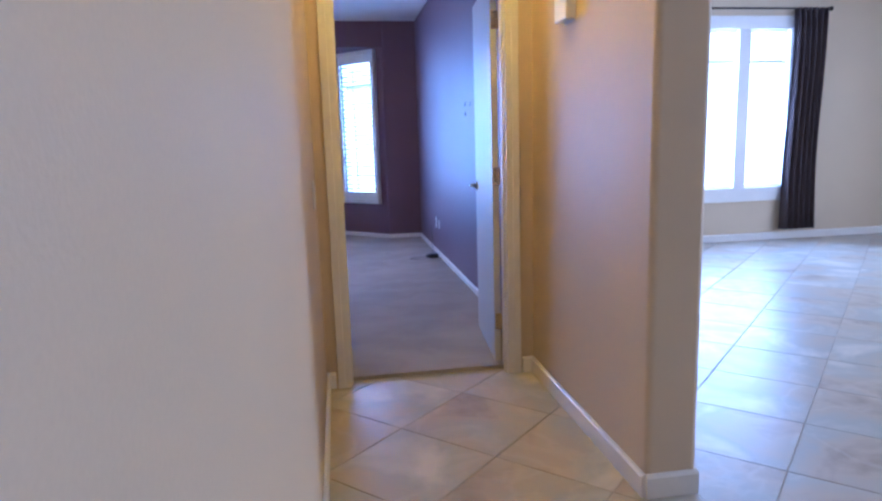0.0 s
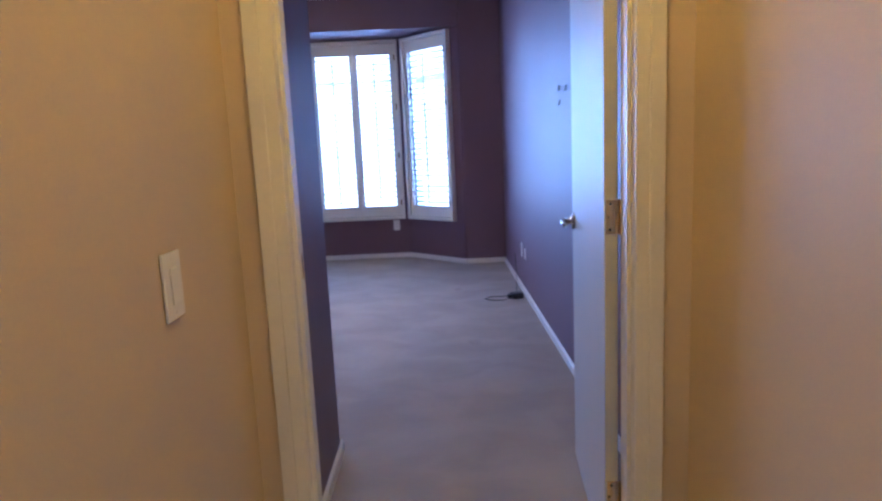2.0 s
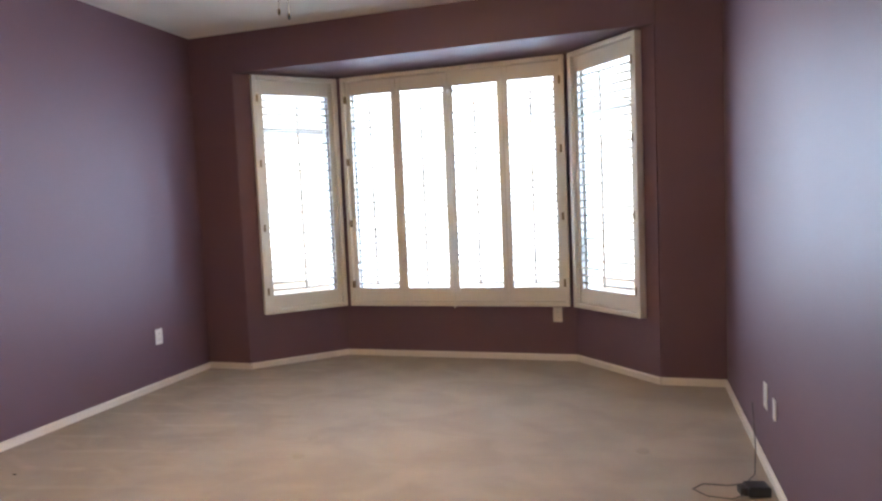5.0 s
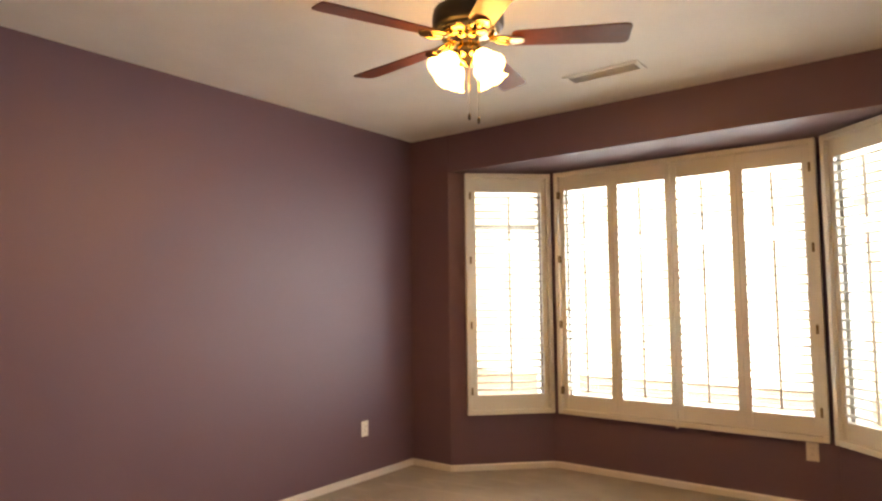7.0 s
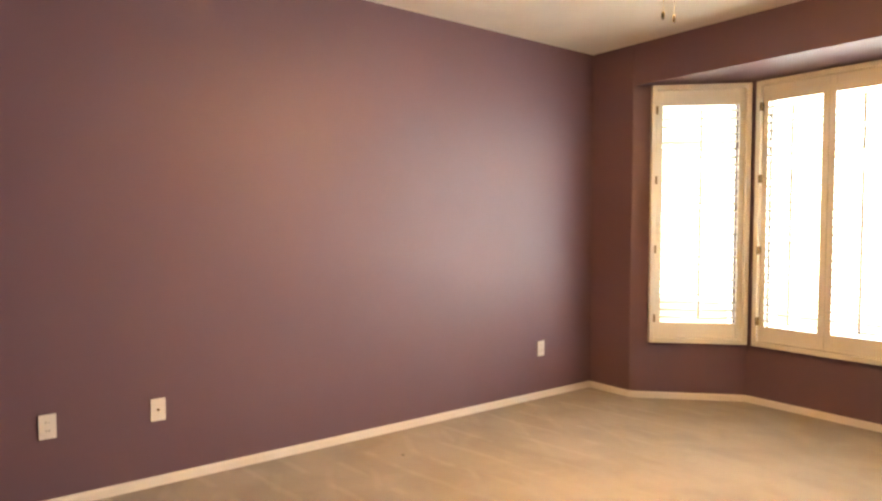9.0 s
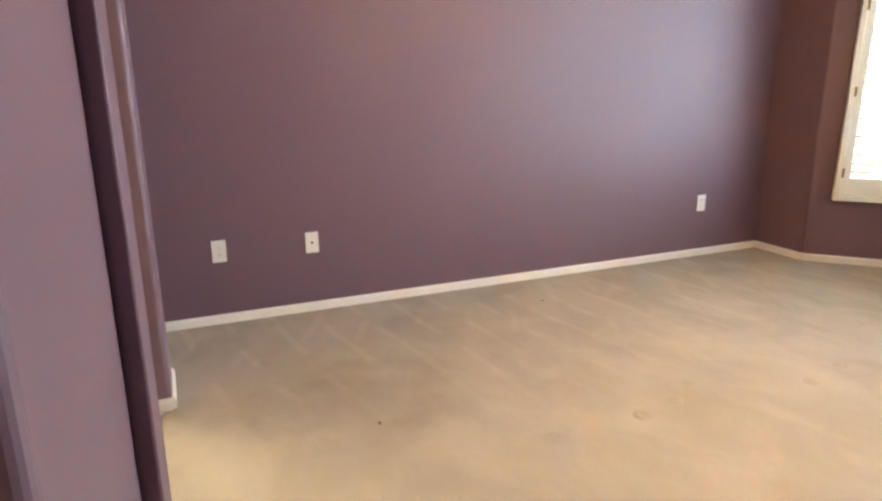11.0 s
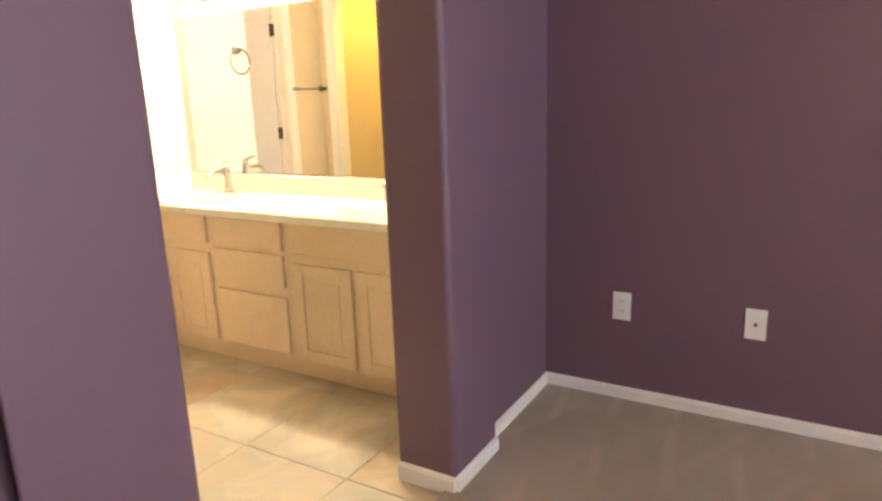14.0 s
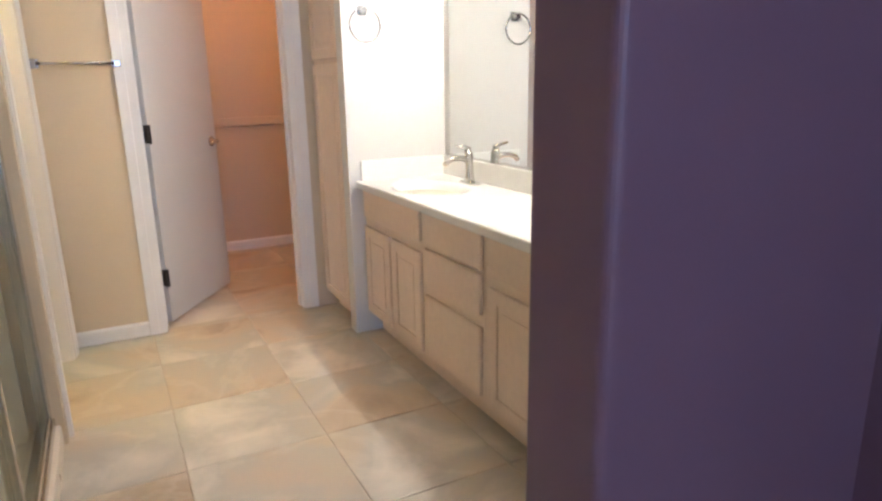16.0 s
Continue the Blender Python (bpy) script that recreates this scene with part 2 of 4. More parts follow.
def stone_tile_material(name, colors, rough):
    """Stone-look porcelain: drifting clouds of cream, tan and grey with pale veins, shifted from tile to tile."""
    m = bpy.data.materials.new(name)
    m.use_nodes = True
    nt = m.node_tree
    b = nt.nodes["Principled BSDF"]
    geo, info = nt.nodes.new("ShaderNodeNewGeometry"), nt.nodes.new("ShaderNodeObjectInfo")
    add = nt.nodes.new("ShaderNodeVectorMath")
    add.operation = "MULTIPLY_ADD"
    com = nt.nodes.new("ShaderNodeCombineXYZ")
    for k in range(3):
        nt.links.new(info.outputs["Random"], com.inputs[k])
    nt.links.new(com.outputs[0], add.inputs[0])
    add.inputs[1].default_value = (17, 31, 9)
    nt.links.new(geo.outputs["Position"], add.inputs[2])
    n1 = nt.nodes.new("ShaderNodeTexNoise")
    n1.inputs["Scale"].default_value, n1.inputs["Detail"].default_value, n1.inputs["Distortion"].default_value = 2.1, 8, 0.55
    nt.links.new(add.outputs[0], n1.inputs["Vector"])
    ramp = nt.nodes.new("ShaderNodeValToRGB")
    e = ramp.color_ramp.elements
    e[0].position, e[0].color = 0.30, (*colors[0], 1)
    e[1].position, e[1].color = 0.70, (*colors[-1], 1)
    for i, c in enumerate(colors[1:-1]):
        q = e.new(0.42 + 0.14 * i)
        q.color = (*c, 1)
    nt.links.new(n1.outputs["Fac"], ramp.inputs[0])
    n2 = nt.nodes.new("ShaderNodeTexNoise")
    n2.inputs["Scale"].default_value, n2.inputs["Detail"].default_value, n2.inputs["Distortion"].default_value = 1.9, 6, 0.6
    nt.links.new(add.outputs[0], n2.inputs["Vector"])
    vein = nt.nodes.new("ShaderNodeValToRGB")
    ve = vein.color_ramp.elements
    ve[0].position, ve[0].color = 0.47, (0, 0, 0, 1)
    ve[1].position, ve[1].color = 0.53, (0, 0, 0, 1)
    q = ve.new(0.50)
    q.color = (0.20, 0.20, 0.20, 1)
    nt.links.new(n2.outputs["Fac"], vein.inputs[0])
    mx = nt.nodes.new("ShaderNodeMix")
    mx.data_type = "RGBA"
    nt.links.new(vein.outputs[0], mx.inputs[0])
    nt.links.new(ramp.outputs[0], mx.inputs[6])
    mx.inputs[7].default_value = (0.74, 0.69, 0.60, 1)
    nt.links.new(mx.outputs[2], b.inputs["Base Color"])
    b.inputs["Roughness"].default_value = rough
    bn = nt.nodes.new("ShaderNodeBump")
    bn.inputs["Strength"].default_value, bn.inputs["Distance"].default_value = 0.12, 0.004
    nt.links.new(n1.outputs["Fac"], bn.inputs["Height"])
    nt.links.new(bn.outputs[0], b.inputs["Normal"])
    return m


CARPET = carpet_material()
TILE = stone_tile_material("stone_look_tile", [(0.36, 0.28, 0.19), (0.54, 0.45, 0.33), (0.47, 0.45, 0.385), (0.70, 0.64, 0.54)], 0.36)

# ---- mesh helpers ----


def box(bm, x0, x1, y0, y1, z0, z1, bevel=0.0):
    vs = [bm.verts.new((x, y, z)) for z in (z0, z1) for y in (y0, y1) for x in (x0, x1)]
    fs = [bm.faces.new([vs[i] for i in f]) for f in ((0, 2, 3, 1), (4, 5, 7, 6), (0, 1, 5, 4), (2, 6, 7, 3), (0, 4, 6, 2), (1, 3, 7, 5))]
    if bevel:
        es = list({e for f in fs for e in f.edges})
        bmesh.ops.bevel(bm, geom=es, offset=bevel, segments=2, profile=0.5, affect="EDGES")
    return bm


def boxes(*specs, bevel=0.0):
    bm = bmesh.new()
    for s in specs:
        box(bm, *s, bevel=bevel)
    return bm


def rounded(poly, rounds, seg=5):
    """A plan outline, counter-clockwise, with the corners named in rounds (index: radius) turned on an arc."""
    out = []
    for i, p in enumerate(poly):
        r = rounds.get(i, 0)
        if not r:
            out.append(p)
            continue
        p, a, c = Vector(p), Vector(poly[i - 1]), Vector(poly[(i + 1) % len(poly)])
        u, v = (a - p).normalized(), (c - p).normalized()
        ctr = p + (u + v) * r
        s, e = p + u * r - ctr, p + v * r - ctr
        for k in range(seg + 1):
            w = k / seg * math.pi / 2
            q = ctr + s * math.cos(w) + e * math.sin(w)
            out.append((q.x, q.y))
    return out


def prism(bm, poly, z0, z1, slot=None):
    n = len(poly)
    lo = [bm.verts.new((*p, z0)) for p in poly]
    hi = [bm.verts.new((*p, z1)) for p in poly]
    bm.faces.new(list(reversed(lo)))
    bm.faces.new(hi)
    for i in range(n):
        f = bm.faces.new((lo[i], lo[(i + 1) % n], hi[(i + 1) % n], hi[i]))
        if slot:
            f.material_index = slot((Vector(poly[i]) + Vector(poly[(i + 1) % n])) / 2)
    return bm


def tube(bm, pts, r, seg=10):
    """A round bar along points; r may be one radius or one a point."""
    pts = [Vector(p) for p in pts]
    rs = r if isinstance(r, (list, tuple)) else [r] * len(pts)
    rings, side = [], None
    for i, p in enumerate(pts):
        d = (pts[min(i + 1, len(pts) - 1)] - pts[max(i - 1, 0)]).normalized()
        side = (side - d * side.dot(d)).normalized() if side else d.orthogonal().normalized()
        up = d.cross(side)
        rings.append([bm.verts.new(p + (side * math.cos(k * 2 * math.pi / seg) + up * math.sin(k * 2 * math.pi / seg)) * rs[i]) for k in range(seg)])
    for a, b in zip(rings, rings[1:]):
        for k in range(seg):
            f = bm.faces.new((a[k], a[(k + 1) % seg], b[(k + 1) % seg], b[k]))
            f.smooth = True
    bm.faces.new(list(reversed(rings[0])))
    bm.faces.new(rings[-1])
    return bm


def lathe(bm, profile, m=Matrix(), seg=24, cap=True):
    rings = [[bm.verts.new(m @ Vector((r * math.cos(k * 2 * math.pi / seg), r * math.sin(k * 2 * math.pi / seg), z))) for k in range(seg)] for r, z in profile]
    for a, b in zip(rings, rings[1:]):
        for k in range(seg):
            f = bm.faces.new((a[k], a[(k + 1) % seg], b[(k + 1) % seg], b[k]))
            f.smooth = True
    if cap:
        bm.faces.new(list(reversed(rings[0])))
        bm.faces.new(rings[-1])
    return bm


def part(name, bm, mats, parent=None, label="", m=None, keep_normals=False):
    if not keep_normals:
        bmesh.ops.recalc_face_normals(bm, faces=bm.faces)
    me = bpy.data.meshes.new(name)
    bm.to_mesh(me)
    bm.free()
    for q in mats if isinstance(mats, (list, tuple)) else [mats]:
        me.materials.append(q)
    ob = new(name, me)
    if parent:
        ob.parent = parent
    if m is not None:
        ob.matrix_basis = m
    if label:
        ob["label"] = label
    return ob


def thing(name, m, label, category, group=""):
    return_ob = new(name)
    return_ob.empty_display_size = 0.1
    return_ob.matrix_basis = m
    return tagged(return_ob, label, category, group)


def setting(name, bm, mats, label, category):
    return tagged(part(name, bm, mats), label, category, kind="structure")


# ---- plan ----
TOP = 2.729            # ceiling
PILE = 0.020           # top of the carpet
EAST = 4.004           # bedroom's east wall
YB, YA = -4.120, -4.164  # raised surround of the bath opening, wall face beside it
YS = -4.345            # bath side of that wall
OPEN_W, OPEN_E = 0.890, 1.806
SUR_W, SUR_E = 0.600, 2.099
VEST = 2.874           # face of the short wall beside the entry
VNORTH = YA            # its northern corner
DOOR_IN, DOOR_OUT = -5.010, -5.128
SILL_Y = -5.035        # where carpet meets tile
JAMB_W, JAMB_E = 2.962, 3.789
HALL_W, HALL_E = 2.840, 3.928
HALL_END = -6.40
BAY = [(0.400, 0.0), (1.003, 0.594), (2.988, 0.594), (3.589, 0.0)]
BAYTOP = 2.418
SILL, HEAD = 0.46, 2.38
BATH_W, BATH_S = 0.0, -6.86
CLOSET_S = -8.45
SHOWER_X = 1.82
VAN_S, VAN_X = -6.345, 0.452   # end of the vanity, face of its cabinets
CD_W, CD_E = 0.662, 1.392      # closet doorway

# ---- large structure ----


def bay_side(a, b):
    """Frame of a bay wall: origin a, x along the wall, y outwards."""
    d = Vector(b) - Vector(a)
    return Matrix.Translation((*a, 0)) @ Matrix.Rotation(math.atan2(d.y, d.x), 4, "Z"), d.length


def wall_with_hole(name, m, length, height, thick, hole, mats, label, z0=0.0):
    """A wall in its own frame (x along, y into its thickness) with one opening (x0, x1, z0, z1)."""
    a, b, c, d = hole
    bm = boxes((0, a, 0, thick, z0, height), (b, length, 0, thick, z0, height), (a, b, 0, thick, d, height))
    if c > z0:
        box(bm, a, b, 0, thick, z0, c)
    bm.transform(m)
    return setting(name, bm, mats, label, "wall")


setting("wall_west", boxes((-0.15, 0, -4.24, 0.12, 0, TOP)), PURPLE, "mauve painted bedroom wall, plain and satin", "wall")
setting("wall_east", boxes((EAST, EAST + 0.13, DOOR_IN, 0.12, 0, TOP)), PURPLE, "mauve painted bedroom wall beside the entry door", "wall")
bm = boxes((0.0, BAY[0][0], 0, 0.12, 0, TOP), (BAY[3][0], EAST, 0, 0.12, 0, TOP), (BAY[0][0], BAY[3][0], 0, 0.12, BAYTOP, TOP))
es = [e for e in bm.edges if all(abs(v.co.y) < 1e-5 for v in e.verts) and all(any(abs(v.co.x - q) < 1e-4 for q in (BAY[0][0], BAY[3][0])) for v in e.verts) and abs(e.verts[0].co.z - e.verts[1].co.z) > 2]
bmesh.ops.bevel(bm, geom=es, offset=0.02, segments=4, profile=0.5, affect="EDGES")
setting("wall_north", bm, PURPLE, "mauve painted wall round the bay window, rounded corners", "wall")
for nm, a, b, h in (("wall_bay_west", BAY[0], BAY[1], (0.17, 0.75)), ("wall_bay_centre", BAY[1], BAY[2], (0.12, 1.87)), ("wall_bay_east", BAY[2], BAY[3], (0.10, 0.68))):
    m, length = bay_side(a, b)
    wall_with_hole(nm, m, length, BAYTOP, 0.14, (h[0], h[1], SILL + 0.06, HEAD - 0.05), PURPLE, "mauve painted bay wall below and beside the window")
bm = bmesh.new()
prism(bm, [(0.30, 0.121), (3.69, 0.121), (3.1, 0.8), (0.9, 0.8)], BAYTOP, BAYTOP + 0.1)
setting("bay_ceiling", bm, PURPLE, "mauve painted underside of the bay", "ceiling")
setting("ceiling_bedroom", boxes((-0.15, EAST + 0.13, DOOR_IN, 0.12, TOP, TOP + 0.12)), CEILING, "white textured bedroom ceiling", "ceiling")


def inner(pred):
    return lambda p: 1 if pred(p) else 0


# wall between bedroom and bath: two posts with a raised band, and the head above the opening
bm = bmesh.new()
poly = rounded([(0, YS), (OPEN_W, YS), (OPEN_W, YB), (SUR_W, YB), (SUR_W, YA), (0, YA)], {1: 0.022, 2: 0.022})
prism(bm, poly, 0, TOP, inner(lambda p: p.y < YS + 0.005))
setting("wall_bath_stub", bm, [PURPLE, BATHWHITE], "mauve wall end with a rounded corner beside the bath opening", "wall")
bm = bmesh.new()
poly = rounded([(OPEN_E, YS), (2.76, YS), (2.76, DOOR_IN), (VEST, DOOR_IN), (VEST, VNORTH), (SUR_E - 0.020, VNORTH), (SUR_E, YB), (OPEN_E, YB)], {4: 0.022, 6: 0.010, 7: 0.022, 0: 0.022})
prism(bm, poly, 0, TOP, inner(lambda p: p.y < YS + 0.005 and p.x < 2.8))
setting("wall_entry_block", bm, [PURPLE, BATHWHITE], "mauve wall block between entry and bath with a raised band", "wall")
setting("wall_bath_head", boxes((OPEN_W, OPEN_E, YS, YB, 2.13, TOP)), PURPLE, "mauve wall over the bath opening", "wall")
# entry door wall, hall walls
setting("wall_entry_bedroom_side", boxes((2.76, JAMB_W - 0.02, DOOR_IN - 0.06, DOOR_IN, 0, TOP), (JAMB_E + 0.02, EAST, DOOR_IN - 0.06, DOOR_IN, 0, TOP), (JAMB_W - 0.02, JAMB_E + 0.02, DOOR_IN - 0.06, DOOR_IN, 2.05, TOP)), PURPLE, "mauve painted wall round the entry door", "wall")
setting("wall_entry_hall_side", boxes((2.76, JAMB_W - 0.02, DOOR_OUT, DOOR_IN - 0.06, 0, TOP), (JAMB_E + 0.02, HALL_E + 0.1, DOOR_OUT, DOOR_IN - 0.06, 0, TOP), (JAMB_W - 0.02, JAMB_E + 0.02, DOOR_OUT, DOOR_IN - 0.06, 2.05, TOP)), CREAM, "cream painted hall wall round the bedroom door", "wall")
setting("wall_hall_west", boxes((2.74, HALL_W, -10.5, DOOR_OUT, 0, TOP)), CREAM, "cream painted hall wall", "wall")
bm = bmesh.new()
prism(bm, rounded([(HALL_E, HALL_END), (HALL_E + 0.187, HALL_END), (HALL_E + 0.187, DOOR_OUT), (HALL_E, DOOR_OUT)], {0: 0.022, 1: 0.022}), 0, TOP)
setting("wall_hall_east", bm, CREAM, "cream painted hall wall with a rounded end", "wall")
# living room shell
setting("wall_living_west", boxes((EAST + 0.13, EAST + 0.2, DOOR_OUT, -1.47, 0, 3.2)), CREAM, "cream living room wall", "wall")
m = Matrix.Translation((EAST + 0.13, -1.60, 0))
wall_with_hole("wall_living_north", m, 6.2, 3.2, 0.16, (2.696, 3.926, 0.60, 2.37), CREAM, "cream living room wall with a wide window")
# the east wall's opening is added, out of view, for the fill light
wall_with_hole("wall_living_east", Matrix.Translation((10.3, -1.6, 0)) @ pose(0, 0, 0, 0, 0, -90), 8.9, 3.2, 0.12, (3.8, 6.2, 0.55, 2.25), CREAM, "cream living room wall with a wide window")
setting("wall_hall_south", boxes((2.74, 10.42, -10.62, -10.5, 0, 3.2)), CREAM, "cream wall closing the hall", "wall")
setting("ceiling_living", boxes((2.74, 10.42, -10.5, DOOR_OUT, TOP, TOP + 0.1), (4.14, 10.42, DOOR_OUT, -1.47, TOP, TOP + 0.1)), CEILING, "white textured ceiling of hall and living room", "ceiling")
# bath shell
setting("wall_bath_west", boxes((BATH_W - 0.12, BATH_W, CLOSET_S - 0.1, YS, 0, TOP)), BATHWHITE, "white painted bath wall above the vanity", "wall")
setting("wall_bath_south", boxes((BATH_W, CD_W - 0.02, BATH_S - 0.12, BATH_S, 0, TOP), (CD_E + 0.02, 2.76, BATH_S - 0.12, BATH_S, 0, TOP), (CD_W - 0.02, CD_E + 0.02, BATH_S - 0.12, BATH_S, 2.06, TOP)), CREAM, "cream bath wall with the closet doorway", "wall")
setting("wall_bath_east", boxes((2.64, 2.76, CLOSET_S - 0.1, YS, 0, TOP)), CREAM, "cream bath wall", "wall")
setting("wall_toilet_room", boxes((SHOWER_X, SHOWER_X + 0.11, -5.97, -5.86, 0, TOP), (SHOWER_X, SHOWER_X + 0.11, BATH_S, -6.72, 0, TOP), (SHOWER_X, SHOWER_X + 0.11, -6.72, -5.97, 2.05, TOP), (SHOWER_X + 0.11, 2.64, -5.97, -5.86, 0, TOP)), CREAM, "cream partition of the toilet room", "wall")
setting("wall_closet_south", boxes((BATH_W, 2.64, CLOSET_S - 0.12, CLOSET_S, 0, TOP)), CREAM, "cream closet back wall", "wall")
setting("ceiling_bath", boxes((BATH_W - 0.12, 2.76, CLOSET_S - 0.1, YS, TOP, TOP + 0.1)), CEILING, "white textured bath ceiling", "ceiling")
bm = boxes((BATH_W, 0.530, VAN_S - 0.085, VAN_S, 0, TOP))
setting("wall_vanity_end", bm, BATHWHITE, "white wall end between vanity and linen cabinet", "wall")

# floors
# emissive sheet: its own glow burns the window views out to white
setting("backdrop", boxes((-14, 22, 7.0, 7.1, -0.1, 9)), OUTDOORS, "plain glowing sheet beyond the yard that whitens the window views", "backdrop")
setting("ground", boxes((-600, 600, -600, 600, -0.42, -0.12)), GROUND, "pale gravel yard outside the house", "ground")
setting("floor_slab", boxes((-0.2, 10.42, -10.6, 0.12, -0.12, -0.0045)), GROUT, "grout bed and slab under carpet and tiles", "floor")
# carpet: one sheet, with a soft rolled edge at the bath opening
bm = bmesh.new()
prism(bm, [(0, YB - 0.03), (OPEN_W, YB - 0.03), (OPEN_W + 0.01, YB - 0.035), (OPEN_E, YB - 0.045), (VEST, YB - 0.03), (VEST, SILL_Y), (JAMB_E + 0.2, SILL_Y), (EAST, SILL_Y), (EAST, 0), (BAY[3]), (BAY[2]), (BAY[1]), (BAY[0]), (0, 0)], -0.012, PILE)
setting("floor_carpet", bm, CARPET, "beige cut-pile bedroom carpet with vacuum strokes and dents", "carpet")


def baseboard(name, path, mat=TRIM, h=0.066, t=0.012, closed=False):
    """A skirting along plan points; the wall is on the left of the direction of travel."""
    bm = bmesh.new()
    for a, b in zip(path, path[1:]):
        a, b = Vector(a), Vector(b)
        d = (b - a).normalized()
        nrm = Vector((d.y, -d.x))
        base = bm.verts
        pts = [(0, 0), (t, 0), (t, h - 0.012), (t * 0.5, h - 0.003), (0, h)]
        ring = []
        for p in (a - d * 0.0, b + d * 0.0):
            ring.append([base.new((p.x + nrm.x * u, p.y + nrm.y * u, 0.004 + w)) for u, w in pts])
        for k in range(5):
            bm.faces.new((ring[0][k], ring[0][(k + 1) % 5], ring[1][(k + 1) % 5], ring[1][k]))
        bm.faces.new(list(reversed(ring[0])))
        bm.faces.new(ring[1])
    return setting(name, bm, mat, "white painted baseboard", "baseboard")


g = 0.002
baseboard("baseboard", [(OPEN_W + g, YS + 0.01), (OPEN_W + g, YB + g), (SUR_W - g, YB + g)])
baseboard("baseboard", [(SUR_W - 0.014, YA + g), (g, YA + g), (g, -g), (BAY[0][0], -g)])
baseboard("baseboard", [(BAY[0][0] + g, -0.001), (BAY[1][0] + g, BAY[1][1] - g), (BAY[2][0] - g, BAY[2][1] - g), (BAY[3][0] - g, -0.001)])
baseboard("baseboard", [(BAY[3][0], -g), (EAST - g, -g), (EAST - g, DOOR_IN)])
baseboard("baseboard", [(VEST + g, DOOR_IN), (VEST + g, VNORTH + g), (SUR_E + g, VNORTH + g)])
baseboard("baseboard", [(SUR_E + g, YB + g), (OPEN_E - g, YB + g), (OPEN_E - g, YS + 0.01)])
baseboard("baseboard", [(HALL_W + g, -10.4), (HALL_W + g, DOOR_OUT - g), (JAMB_W - 0.075, DOOR_OUT - g)], h=0.085, t=0.015)
baseboard("baseboard", [(JAMB_E + 0.075, DOOR_OUT - g), (HALL_E - g, DOOR_OUT - g), (HALL_E - g, HALL_END - g), (HALL_E + 0.187, HALL_END - g)], h=0.085, t=0.015)
baseboard("baseboard", [(4.22, -1.60 - g), (10.2, -1.60 - g)], h=0.085, t=0.015)
baseboard("baseboard", [(SHOWER_X - g, BATH_S + g), (CD_E + 0.086, BATH_S + g)], h=0.075)
baseboard("baseboard", [(2.6, CLOSET_S + g), (BATH_W + g, CLOSET_S + g)], h=0.075)


# ---- windows and shutters ----
def window(name, m, w, z0, z1, label, mullions=1):
    """A fixed window in its wall's frame: x across, y outwards; white sashes, glass, a meeting rail above the middle."""
    ob = tagged(new(name), label, "window", kind="structure")
    ob.matrix_basis = m
    f = 0.045
    part("window_frame", boxes((0, f, 0.006, 0.12, z0, z1), (w - f, w, 0.006, 0.12, z0, z1), (f, w - f, 0.07, 0.12, z0, z0 + f), (f, w - f, 0.07, 0.12, z1 - f, z1), bevel=0.004), TRIM, ob)
    zr = z0 + (z1 - z0) * 0.80
    part("meeting_rail", boxes((f, w - f, 0.075, 0.115, zr - 0.018, zr + 0.018), bevel=0.003), TRIM, ob)
    for k in range(1, mullions):
        x = w * k / mullions
        part("mullion", boxes((x - 0.02, x + 0.02, 0.078, 0.112, z0 + f, z1 - f), bevel=0.003), TRIM, ob)
    for k in range(mullions):
        p = part("pane", boxes((w * k / mullions + 0.02, w * (k + 1) / mullions - 0.02, 0.092, 0.096, z0 + f, z1 - f)), GLASS, ob)
        p.visible_shadow = False
    return ob


